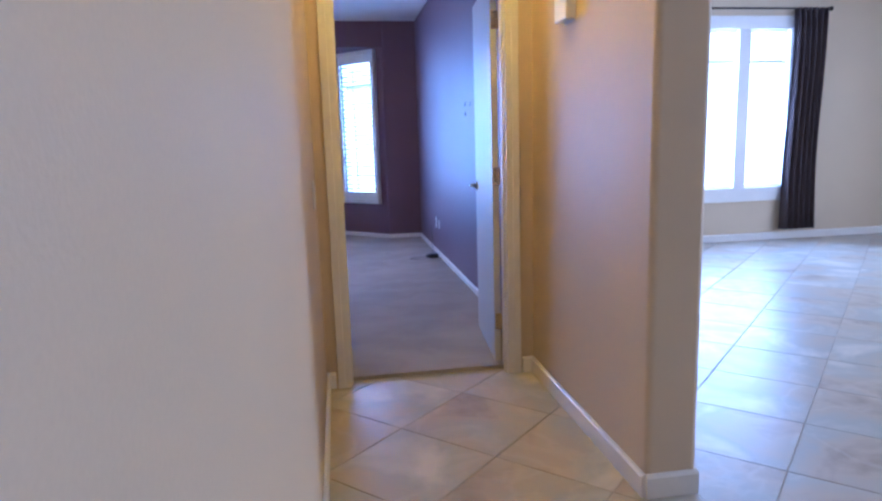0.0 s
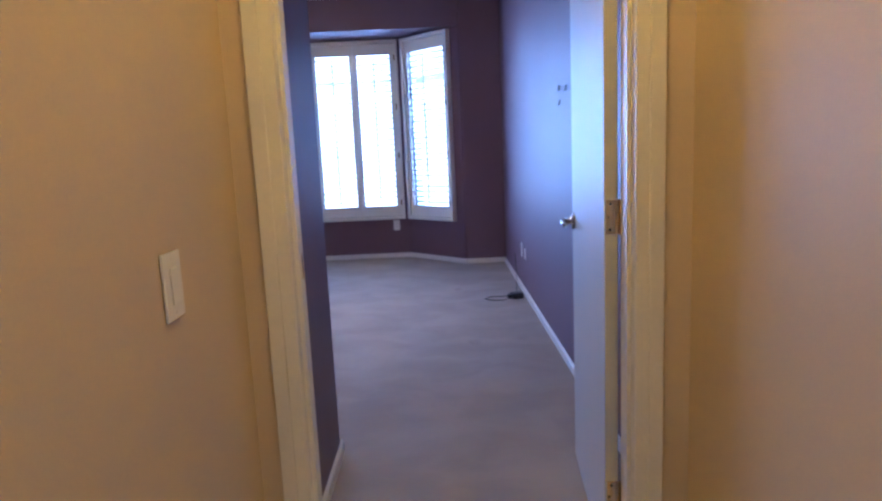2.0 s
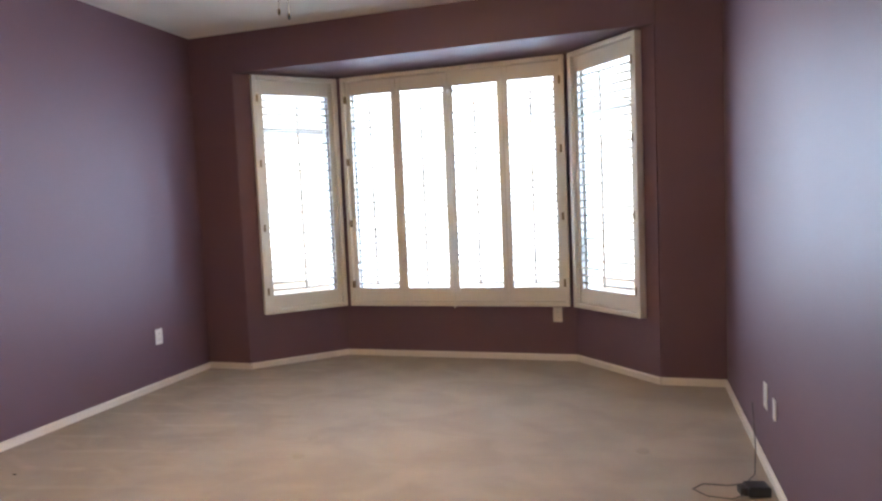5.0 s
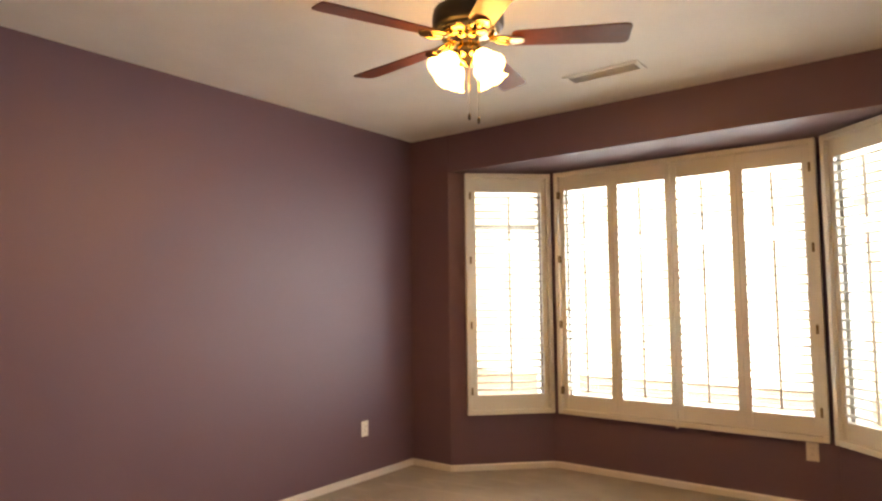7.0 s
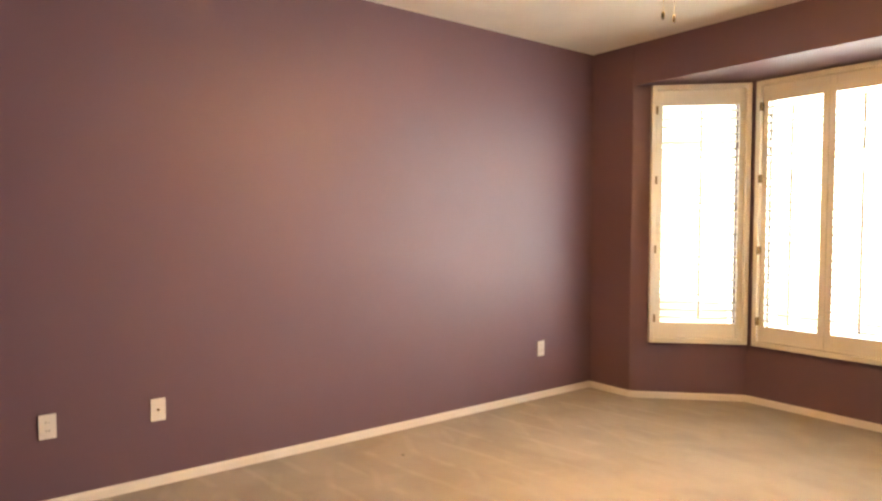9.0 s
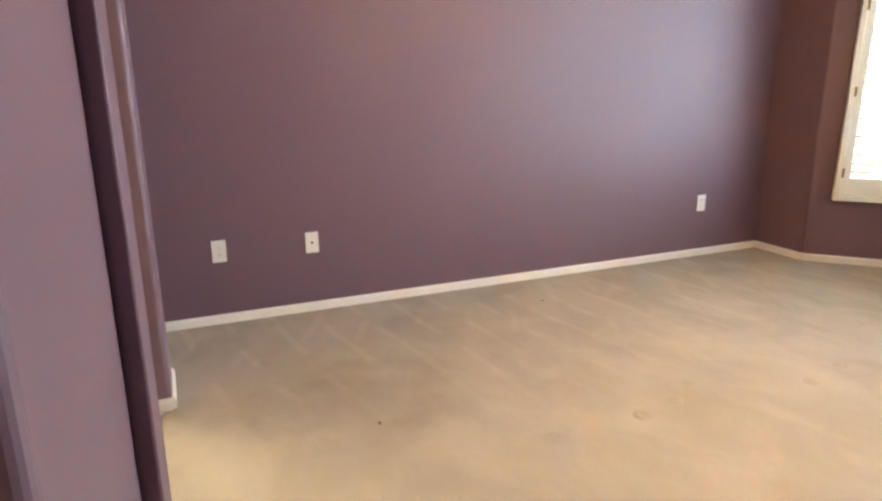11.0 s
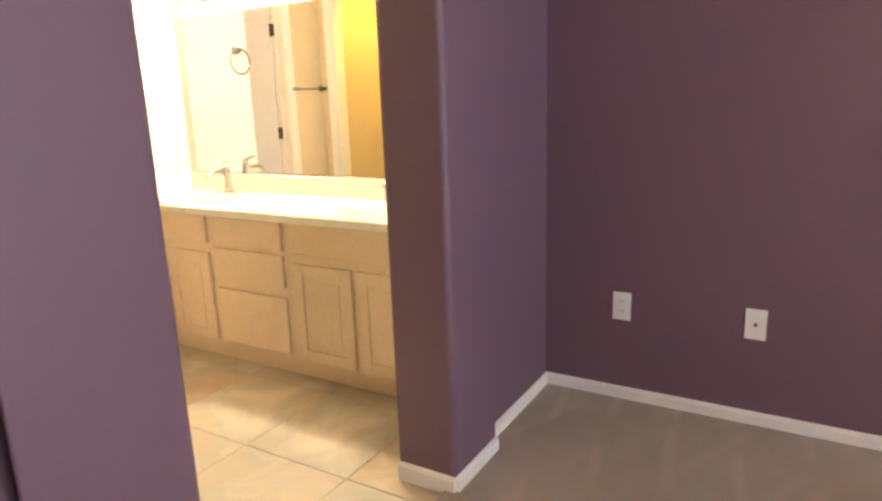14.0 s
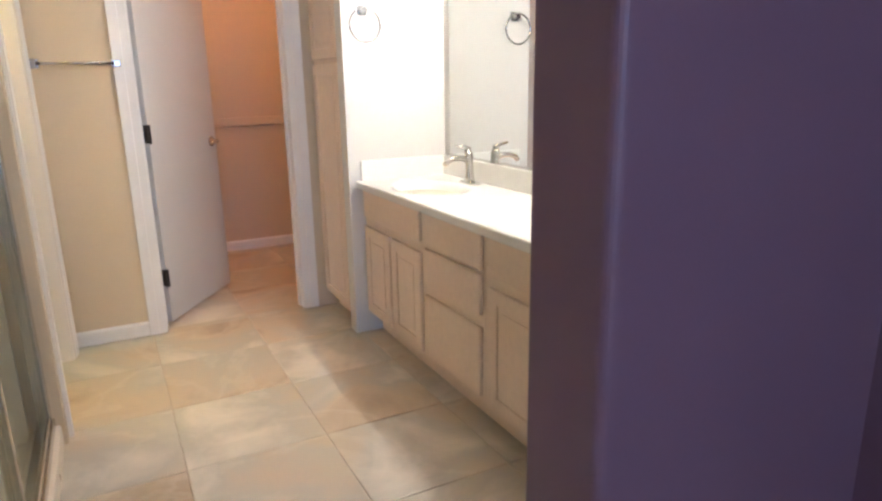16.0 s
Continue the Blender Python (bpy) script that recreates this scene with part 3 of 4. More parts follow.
def shutter_panel(parent, x0, w, z0, z1, hinge):
    """A hinged plantation shutter: stiles, rails, level louvres and a thin tilt rod; x across, y towards the window."""
    st, rt, rb = 0.042, 0.115, 0.115
    fr = part("panel_frame", boxes((x0, x0 + st, 0, 0.028, z0, z1), (x0 + w - st, x0 + w, 0, 0.028, z0, z1), (x0 + st, x0 + w - st, 0.002, 0.026, z0, z0 + rb), (x0 + st, x0 + w - st, 0.002, 0.026, z1 - rt, z1), bevel=0.003), SHUTTER, parent)
    za, zb = z0 + rb + 0.012, z1 - rt - 0.012
    n = 28
    step = (zb - za) / n
    prof = [(-0.031, -0.0030), (-0.031, 0.0030), (-0.014, 0.0060), (0.014, 0.0060), (0.031, 0.0030), (0.031, -0.0030), (0.014, -0.0060), (-0.014, -0.0060)]
    for k in range(n):
        bm = bmesh.new()
        z = za + step * (k + 0.5)
        tilt = radians(1 + random.uniform(-1.2, 1.2))
        rings = []
        for x in (x0 + st + 0.001, x0 + w - st - 0.001):
            rings.append([bm.verts.new((x, 0.014 + u * math.cos(tilt) - v * math.sin(tilt), z + u * math.sin(tilt) + v * math.cos(tilt))) for u, v in prof])
        for q in range(8):
            bm.faces.new((rings[0][q], rings[0][(q + 1) % 8], rings[1][(q + 1) % 8], rings[1][q])).smooth = True
        bm.faces.new(rings[0])
        bm.faces.new(rings[1])
        part("louvre", bm, SHUTTER, fr)
    xc = x0 + w * 0.5
    part("tilt_rod", boxes((xc - 0.0075, xc + 0.0075, -0.030, -0.019, za + 0.02, za + (zb - za) * 0.70), (xc - 0.0075, xc + 0.0075, -0.030, -0.019, za + (zb - za) * 0.75, zb - 0.03)), SHUTTER, fr)
    xh = x0 - 0.001 if hinge < 0 else x0 + w + 0.001
    for zz in (0.08, 0.36, 0.64, 0.92) if hinge else ():
        part("hinge", boxes((xh - 0.008, xh + 0.008, -0.034, 0.002, z0 + (z1 - z0) * zz - 0.03, z0 + (z1 - z0) * zz + 0.03), bevel=0.002), HINGE, fr, "tarnished brass hinge")


def shutter_set(m, x0, x1, z0, z1, panels, hinges, label):
    ob = thing("window_shutters", m, label, "window shutters", "shutters in the bay")
    f = 0.036
    part("outer_frame", boxes((x0, x0 + f, -0.03, 0.03, z0, z1), (x1 - f, x1, -0.03, 0.03, z0, z1), (x0 + f, x1 - f, -0.03, 0.03, z0, z0 + f), (x0 + f, x1 - f, -0.03, 0.03, z1 - f, z1), bevel=0.004), SHUTTER, ob)
    w = (x1 - x0 - 2 * f) / panels
    for k in range(panels):
        shutter_panel(ob, x0 + f + k * w + 0.001, w - 0.002, z0 + f + 0.002, z1 - f - 0.002, hinges[0] if k == 0 else hinges[1] if k == panels - 1 else 0)
    if panels == 4:
        xm = (x0 + x1) / 2
        part("astragal", boxes((xm - 0.009, xm + 0.009, -0.040, -0.030, z0 - 0.012, z1 - f - 0.01), bevel=0.003), SHUTTER, ob, "thin ivory meeting strip")
        part("catch_bar", boxes((xm - 0.62, xm - 0.28, -0.036, -0.030, z1 - 0.105, z1 - 0.092), bevel=0.002), SHUTTER, ob)
    return ob


Z0, Z1 = 0.462, 2.405
for nm, a, b, s0, s1, n, lab in (("window_1", BAY[0], BAY[1], 0.125, 0.835, 1, "narrow"), ("window_2", BAY[1], BAY[2], 0.070, 1.942, 4, "wide"), ("window_3", BAY[2], BAY[3], 0.042, 0.736, 1, "narrow")):
    m, length = bay_side(a, b)
    window(nm, m @ Matrix.Translation((s0 + 0.05, 0, 0)), s1 - s0 - 0.1, SILL + 0.06, HEAD - 0.05, "white framed bay window behind shutters", 2 if n == 4 else 1)
    shutter_set(m @ Matrix.Translation((0, -0.036, 0)), s0, s1, Z0, Z1, n, (1, 0) if nm == "window_3" else (-1, 1), lab + " ivory plantation shutters with open louvres in the bay")

# ---- bedroom things ----


def plate(name, m, label, category, kind, w=0.072, h=0.116):
    """A wall plate in its own frame: x across, z up, y out of the wall."""
    ob = thing(name, m, label, category)
    part("cover_plate", boxes((-w / 2, w / 2, 0, 0.006, -h / 2, h / 2), bevel=0.002), PLASTIC, ob)
    if kind == "outlet":
        for z in (-0.020, 0.020):
            bm = boxes((-0.017, 0.017, 0.006, 0.008, z - 0.014, z + 0.014), bevel=0.0008)
            r = part("receptacle", bm, PLASTIC, ob)
            for x in (-0.006, 0.006):
                part("slot", boxes((x - 0.0012, x + 0.0012, 0.008, 0.0085, z - 0.003, z + 0.006)), BLACK, r)
    elif kind == "jack":
        bm = bmesh.new()
        lathe(bm, [(0.007, 0), (0.007, 0.004), (0.0045, 0.005), (0.0045, 0.012), (0.001, 0.012)], pose(0, 0.006, 0, -90), 12)
        part("coaxial_jack", bm, BRASS, ob)
    elif kind == "switch":
        part("rocker", boxes((-0.016, 0.016, 0.006, 0.010, -0.033, 0.033), bevel=0.002), PLASTIC, ob)
    for z in (-0.048, 0.048):
        bm = bmesh.new()
        lathe(bm, [(0.003, 0), (0.0025, 0.001)], pose(0, 0.006, z, -90), 8)
        part("screw", bm, PLASTIC, ob)
    return ob


WEST_FACE = lambda y, z: pose(0.001, y, z, 0, 0, -90)
plate("wall_outlet", WEST_FACE(-0.579, 0.405), "white outlet plate low on the mauve wall", "outlet", "outlet")
plate("wall_outlet", WEST_FACE(-3.841, 0.415), "white outlet plate low on the mauve wall", "outlet", "outlet")
plate("cable_jack", WEST_FACE(-3.356, 0.412), "white plate with a brass cable jack", "wall jack", "jack")
plate("wall_outlet", pose(EAST - 0.001, -1.34, 0.362, 0, 0, 90), "white outlet plate above the black adapter", "outlet", "outlet")
plate("phone_jack", pose(EAST - 0.001, -1.54, 0.36, 0, 0, 90), "small dark phone jack low on the wall", "wall jack", "none", 0.05, 0.09)
plate("wall_outlet", pose(2.838, BAY[1][1] - 0.001, 0.388, 0, 0, 180), "white outlet plate under the bay shutters", "outlet", "outlet")
plate("light_switch", pose(HALL_W + 0.001, -5.54, 1.02, 0, 0, -90), "white rocker switch on the cream hall wall", "light switch", "switch", 0.075, 0.12)
def casing(parent_name, m, w, h, label, depth=0.016, cw=0.068, right=True):
    """Door trim in the plane of a wall: x across the opening from 0 to w, y out of the wall."""
    ob = tagged(new(parent_name), label, "door trim", kind="structure")
    ob.matrix_basis = m
    for x0, x1, s in ((-cw, 0.0, 1), (w, w + cw, -1))[: 2 if right else 1]:
        bm = boxes((x0, x1, 0, depth * 0.6, 0.002, h + cw), bevel=0.002)
        box(bm, *((x0, x0 + cw * 0.55) if s > 0 else (x1 - cw * 0.55, x1)), depth * 0.6, depth, 0.002, h + cw, bevel=0.003)
        part("side_trim", bm, TRIM, ob)
    part("head_trim", boxes((0, w, 0, depth * 0.6, h, h + cw), (0, w, depth * 0.6, depth, h + cw * 0.45, h + cw), bevel=0.002), TRIM, ob)
    return ob


def jamb(name, x0, x1, y0, y1, h, label):
    ob = tagged(new(name), label, "door frame", kind="structure")
    part("jamb", boxes((x0 - 0.02, x0, y0, y1, 0, h + 0.02), bevel=0.001), TRIM, ob)
    part("jamb", boxes((x1, x1 + 0.02, y0, y1, 0, h + 0.02), bevel=0.001), TRIM, ob)
    part("head_jamb", boxes((x0, x1, y0, y1, h, h + 0.02)), TRIM, ob)
    ym = (y0 + y1) / 2
    part("door_stop", boxes((x0, x0 + 0.010, ym - 0.03, ym, 0, h), (x1 - 0.010, x1, ym - 0.03, ym, 0, h), (x0, x1, ym - 0.03, ym, h - 0.01, h)), TRIM, ob)
    return ob


def lever(parent, x, z, side, mat, y0):
    """Rose and lever handle on a door leaf's face (leaf in x, face normal along y by side), pointing back over the leaf."""
    bm = bmesh.new()
    lathe(bm, [(0.031, 0), (0.031, 0.004), (0.024, 0.010), (0.012, 0.012), (0.011, 0.040)], Matrix.Translation((x, y0, z)) @ pose(0, 0, 0, -90 * side), 20)
    tube(bm, [(x, y0 + side * 0.040, z), (x - 0.02, y0 + side * 0.046, z + 0.004), (x - 0.06, y0 + side * 0.047, z + 0.002), (x - 0.105, y0 + side * 0.043, z - 0.006)], [0.010, 0.010, 0.008, 0.006])
    return part("door_handle", bm, mat, parent)


def door_leaf(m, w, h, label, hinges, mat_handle, hinge_mat, name="door", handle_z=0.955, t=0.035):
    """A flush slab door: hinge line at x=0, leaf along +x, thickness in y."""
    ob = thing(name, m, label, "door")
    part("leaf", boxes((0.003, w, -t, 0, 0.024, h), bevel=0.002), DOORPAINT, ob)
    lever(ob, w - 0.065, handle_z, 1, mat_handle, 0.0)
    lever(ob, w - 0.065, handle_z, -1, mat_handle, -t)
    part("latch_plate", boxes((w - 0.001, w + 0.001, -t / 2 - 0.012, -t / 2 + 0.012, handle_z - 0.028, handle_z + 0.028)), mat_handle, ob)
    for z in hinges:
        bm = boxes((-0.0005, 0.003, -t - 0.004, -0.004, z - 0.045, z + 0.045), (-0.030, -0.001, -t - 0.012, -t - 0.010, z - 0.045, z + 0.045))
        tube(bm, [(0.001, -t - 0.009, z - 0.047), (0.001, -t - 0.009, z + 0.047)], 0.006)
        hg = part("hinge", bm, hinge_mat, ob)
        for dy, dz in ((0.42, -0.034), (0.28, 0.0), (0.46, 0.034)):
            bm = bmesh.new()
            lathe(bm, [(0.004, 0), (0.003, 0.001)], Matrix.Translation((-0.0005, -t * dy, z + dz)) @ pose(0, 0, 0, 0, -90), 8)
            part("screw", bm, BRONZE, hg)
    return ob


# entry door: leaf swung open against the east wall
jamb("door_frame_1", JAMB_W, JAMB_E, DOOR_OUT, DOOR_IN, 2.04, "white painted entry door frame")
casing("trim_entry_hall", pose(JAMB_E, DOOR_OUT - 0.001, 0, 0, 0, 180), JAMB_E - JAMB_W, 2.04, "white painted trim round the bedroom door, hall side")
casing("trim_entry_room", pose(JAMB_W, DOOR_IN + 0.001, 0), JAMB_E - JAMB_W, 2.04, "white painted trim round the bedroom door, room side", right=False)
door_leaf(pose(3.753, DOOR_IN + 0.024, 0, 0, 0, 84.9), 0.705, 2.03, "white flush bedroom door standing open by the wall", (0.25, 1.04, 1.83), NICKEL, BRASS)
tagged(part("strike_plate", boxes((JAMB_W + 0.0005, JAMB_W + 0.002, DOOR_IN - 0.045, DOOR_IN - 0.01, 0.92, 0.985), bevel=0.0004), BRASS), "brass strike plate set in the white door frame", "strike plate")

# ---- ceiling fan ----
FAN = (2.0, -2.0)
fan = thing("ceiling_fan", pose(FAN[0], FAN[1], 0.030), "brass ceiling fan with five cherry blades and lit glass shades", "ceiling fan")
bm = bmesh.new()
lathe(bm, [(0.075, TOP - 0.031), (0.075, TOP - 0.050), (0.055, TOP - 0.082), (0.02, TOP - 0.094), (0.014, TOP - 0.094), (0.014, 2.60), (0.03, 2.595)], seg=28)
part("downrod", bm, BRASS, fan)
bm = bmesh.new()
lathe(bm, [(0.04, 2.605), (0.11, 2.597), (0.146, 2.58), (0.152, 2.555), (0.152, 2.515), (0.135, 2.495)], seg=36)
part("motor_housing", bm, BRONZE, fan, "dark motor housing")
bm = bmesh.new()
lathe(bm, [(0.121, 2.494), (0.125, 2.487), (0.118, 2.472), (0.08, 2.462), (0.055, 2.45), (0.050, 2.425), (0.062, 2.41), (0.064, 2.385), (0.045, 2.365), (0.02, 2.355), (0.012, 2.34)], seg=36)
for k in range(10):
    a = k * math.pi / 5
    box(bm, 0.119 * math.cos(a) - 0.012, 0.119 * math.cos(a) + 0.012, 0.119 * math.sin(a) - 0.012, 0.119 * math.sin(a) + 0.012, 2.476, 2.49, bevel=0.004)
part("switch_housing", bm, BRASS, fan)
for k in range(5):
    m = pose(0, 0, 0, 0, 0, 32 + 72 * k)
    bm = bmesh.new()
    pts = [(0.20, -0.052), (0.64, -0.068), (0.662, -0.064), (0.672, -0.05), (0.672, 0.05), (0.662, 0.064), (0.64, 0.068), (0.20, 0.052), (0.185, 0.04), (0.185, -0.04)]
    prism(bm, pts, -0.003, 0.003)
    bm.transform(Matrix.Translation((0, 0, 2.455)) @ Matrix.Rotation(radians(-11), 4, "X"))
    bl = part("blade", bm, BLADE, fan, m=m)
    bm = bmesh.new()
    for s in (-1, 1):
        tube(bm, [(0.09, s * 0.012, 2.462), (0.13, s * 0.028, 2.452), (0.17, s * 0.034, 2.446), (0.215, s * 0.030, 2.446)], [0.007, 0.008, 0.008, 0.006], 8)
    tube(bm, [(0.09, 0, 2.462), (0.15, 0, 2.448), (0.235, 0, 2.446)], [0.009, 0.008, 0.005], 8)
    lathe(bm, [(0.03, 2.441), (0.034, 2.446), (0.03, 2.450)], Matrix.Translation((0.205, 0, 0)), 16)
    part("blade_bracket", bm, BRASS, bl)
for k in range(4):
    a = 72 + 90 * k
    arm = bmesh.new()
    tube(arm, [(0.04, 0, 2.395), (0.055, 0, 2.402), (0.070, 0, 2.395), (0.078, 0, 2.382)], 0.007, 8)
    lathe(arm, [(0.022, 0.012), (0.024, 0), (0.02, -0.02)], Matrix.Translation((0.079, 0, 2.374)) @ pose(0, 0, 0, 0, -38), 16)
    am = part("light_arm", arm, BRASS, fan, m=pose(0, 0, 0, 0, 0, a))
    sh = bmesh.new()
    prof = [(0.022, 0.0), (0.033, -0.010), (0.043, -0.032), (0.049, -0.058), (0.055, -0.078), (0.068, -0.094)]
    lathe(sh, prof + [(r - 0.004, z) for r, z in reversed(prof)], Matrix.Translation((0.080, 0, 2.370)) @ pose(0, 0, 0, 0, -38), 20, cap=False)
    for v in sh.verts:
        v.co.z += 0.005 * math.cos(6 * math.atan2(v.co.y, v.co.x - 0.11)) if v.co.z < 2.30 else 0
    part("shade", sh, FROSTED, am, "lit frosted tulip glass shade")
    c = Vector((0.080, 0, 2.370)) + Vector((math.sin(radians(38)), 0, -math.cos(radians(38)))) * 0.06
    bb = bmesh.new()
    bmesh.ops.create_icosphere(bb, subdivisions=2, radius=0.022, matrix=Matrix.Translation(c))
    part("bulb", bb, FANBULB, am, keep_normals=True)
for dx, ln in ((-0.02, 0.21), (0.028, 0.235)):
    bm = bmesh.new()
    tube(bm, [(dx, 0.03, 2.36), (dx, 0.03, 2.36 - ln)], 0.0012, 6)
    ch = part("pull_chain", bm, BRASS, fan)
    bm = bmesh.new()
    lathe(bm, [(0.003, 0.0), (0.006, -0.006), (0.0065, -0.022), (0.003, -0.03)], Matrix.Translation((dx, 0.03, 2.36 - ln)), 10)
    part("pull_knob", bm, BRONZE, ch)

# ceiling vent by the bay
vent = thing("ceiling_vent", pose(2.01, -0.60, TOP - 0.001), "white slotted ceiling air vent before the bay", "air vent")
part("vent_frame", boxes((-0.235, 0.235, -0.082, -0.055, -0.008, 0), (-0.235, 0.235, 0.055, 0.082, -0.008, 0), (-0.235, -0.205, -0.055, 0.055, -0.008, 0), (0.205, 0.235, -0.055, 0.055, -0.008, 0), bevel=0.002), PLASTIC, vent)
part("backing", boxes((-0.205, 0.205, -0.055, 0.055, -0.002, -0.0005)), TRIM, vent)
for k in range(8):
    bm = boxes((-0.204, 0.204, -0.006, 0.006, -0.0008, 0.0008))
    part("slat", bm, PLASTIC, vent, m=pose(0, -0.047 + k * 0.0134, -0.006, 35))

# adapter with its cord on the carpet by the east wall
ad = thing("power_adapter", pose(3.925, -1.63, PILE, 0, 0, 12), "black power adapter with a thin cord on the carpet", "power adapter")
bm = boxes((-0.055, 0.035, -0.04, 0.04, 0, 0.045), bevel=0.007)
part("adapter_body", bm, BLACK, ad)
bm = boxes((-0.085, -0.055, -0.028, 0.028, 0.004, 0.036), bevel=0.006)
part("adapter_cap", bm, BLACK, ad)
bm = bmesh.new()
tube(bm, [(-0.055, -0.02, 0.012), (-0.13, -0.05, 0.004), (-0.22, -0.02, 0.004), (-0.26, 0.05, 0.004), (-0.20, 0.10, 0.004), (-0.10, 0.08, 0.004), (-0.02, 0.10, 0.004), (0.05, 0.18, 0.01), (0.066, 0.21, 0.12), (0.064, 0.24, 0.32)], 0.003, 8)
part("cord", bm, CABLE, ad)

# small hooks left where something hung on the east wall
for y, z in ((-3.088, 1.527), (-3.282, 1.512), (-3.10, 1.449)):
    bm = bmesh.new()
    tube(bm, [(EAST - 0.0005, y, z + 0.011), (EAST - 0.004, y, z + 0.012), (EAST - 0.005, y + 0.001, z), (EAST - 0.004, y + 0.002, z - 0.011), (EAST - 0.009, y + 0.002, z - 0.014), (EAST - 0.012, y + 0.002, z - 0.008)], [0.0035, 0.0035, 0.003, 0.003, 0.0025, 0.002], 8)
    tagged(part("picture_hook", bm, BRONZE), "small dark hook in the mauve painted wall", "hook", "hooks in the wall")

# dents and crumbs in the carpet
def pile_dent(x, y, r):
    """A crushed hollow with a raised, uneven lip of pile."""
    bm = bmesh.new()
    n = 14
    lip = [random.uniform(0.4, 1.0) for k in range(n)]
    rings = []
    for f, z in ((0.15, 0.0088), (0.55, 0.0095), (0.85, 0.017), (1.15, 0.014), (1.7, 0.0076)):
        rings.append([bm.verts.new((r * f * math.cos(2 * math.pi * k / n) * (0.9 + 0.2 * lip[k]), r * f * math.sin(2 * math.pi * k / n) * (0.75 + 0.2 * lip[k]), 0.008 + (z - 0.008) * (lip[k] if z > 0.01 else 1))) for k in range(n)])
    for a, b in zip(rings, rings[1:]):
        for k in range(n):
            bm.faces.new((a[k], a[(k + 1) % n], b[(k + 1) % n], b[k])).smooth = True
    bm.faces.new(rings[0])
    ob = part("carpet_dent", bm, CARPET, m=pose(x, y, PILE - 0.008, 0, 0, random.uniform(0, 180)))
    return tagged(ob, "small crushed dent left in the beige carpet", "carpet dent", "furniture dents in the carpet", "stuff")


for x, y, r in ((1.675, -2.46, 0.026), (1.684, -2.853, 0.03), (1.739, -1.624, 0.022), (1.681, -1.358, 0.02), (1.55, -2.115, 0.024), (1.636, -2.261, 0.022), (3.519, -2.751, 0.034), (3.838, -2.705, 0.034), (3.46, -1.231, 0.024)):
    pile_dent(x, y, r)
for x, y in ((1.329, -3.406), (0.40, -2.12)):
    bm = bmesh.new()
    bmesh.ops.create_icosphere(bm, subdivisions=1, radius=0.007, matrix=Matrix.Translation((x, y, PILE + 0.003)) @ Matrix.Diagonal((1.6, 1, 0.5, 1)))
    tagged(part("carpet_crumb", bm, BRONZE), "tiny dark crumb lying on the carpet", "crumb", "crumbs on the carpet")

# ---- hall and living room ----
th = thing("door_chime", pose(HALL_E - 0.001, -5.66, 1.80, 0, 0, 90), "white plastic chime box high on the hall wall", "door chime")
part("chime_cover", boxes((-0.07, 0.07, 0, 0.045, -0.10, 0.10), bevel=0.006), PLASTIC, th)
part("chime_base", boxes((-0.064, 0.064, -0.0005, 0.003, -0.106, 0.106)), PLASTIC, th)
# unseen side window added round the living_east fill light
window("window_5_added", Matrix.Translation((10.3, -5.4, 0)) @ pose(0, 0, 0, 0, 0, -90), 2.4, 0.55, 2.25, "wide white framed living room side window, added out of view", 3)
m = Matrix.Translation((6.832, -1.60, 0))
window("window_4", m @ Matrix.Translation((0, 0.0, 0)), 1.226, 0.602, 2.368, "white framed living room window", 2)
tw = tagged(new("window_trim_living"), "wide white painted trim round the living room window", "window trim", kind="structure")
for a in ((6.70, 6.85, -1.625, -1.601, 0.46, 2.49), (8.04, 8.19, -1.625, -1.601, 0.46, 2.49), (6.85, 8.04, -1.625, -1.601, 0.46, 0.62), (6.85, 8.04, -1.625, -1.601, 2.35, 2.49), (7.375, 7.515, -1.62, -1.55, 0.62, 2.35)):
    part("trim_board", boxes(a, bevel=0.004), TRIM, tw)
rod = thing("curtain_rod", pose(0, 0, 0), "dark curtain rod above the living room window", "curtain rod")
bm = bmesh.new()
tube(bm, [(6.5, -1.70, 2.55), (8.40, -1.70, 2.55)], 0.011)
part("pole", bm, BRONZE, rod)
for x in (6.5, 8.40):
    bm = bmesh.new()
    bmesh.ops.create_icosphere(bm, subdivisions=2, radius=0.026, matrix=Matrix.Translation((x, -1.70, 2.55)))
    part("finial", bm, BRONZE, rod)
for x in (6.55, 8.37):
    bm = bmesh.new()
    tube(bm, [(x, -1.602, 2.55), (x, -1.70, 2.55)], 0.008)
    part("bracket", bm, BRONZE, rod)


def curtain(x0, x1, z0, z1, y):
    bm = bmesh.new()
    n, rows = 72, 14
    grid = []
    for r in range(rows + 1):
        f = r / rows
        row = []
        for k in range(n + 1):
            u = k / n
            gather = 1 - 0.10 * math.sin(math.pi * f) + 0.12 * f
            x = (x0 + x1) / 2 + (u - 0.5) * (x1 - x0) * gather - 0.03 * f + 0.012 * math.sin(7 * f)
            row.append(bm.verts.new((x, y + (0.030 + 0.012 * f) * math.sin(u * 2 * math.pi * 6 + 0.7 * math.sin(3 * f + u * 5)), z1 + (z0 - z1) * f)))
        grid.append(row)
    for a, b in zip(grid, grid[1:]):
        for k in range(n):
            bm.faces.new((a[k], a[k + 1], b[k + 1], b[k])).smooth = True
    ob = part("curtain", bm, CURTAIN)
    sol = ob.modifiers.new("cloth", "SOLIDIFY")
    sol.thickness = 0.003
    return tagged(ob, "dark brown curtain panel gathered beside the window", "curtain")


curtain(7.97, 8.36, 0.13, 2.56, -1.70)

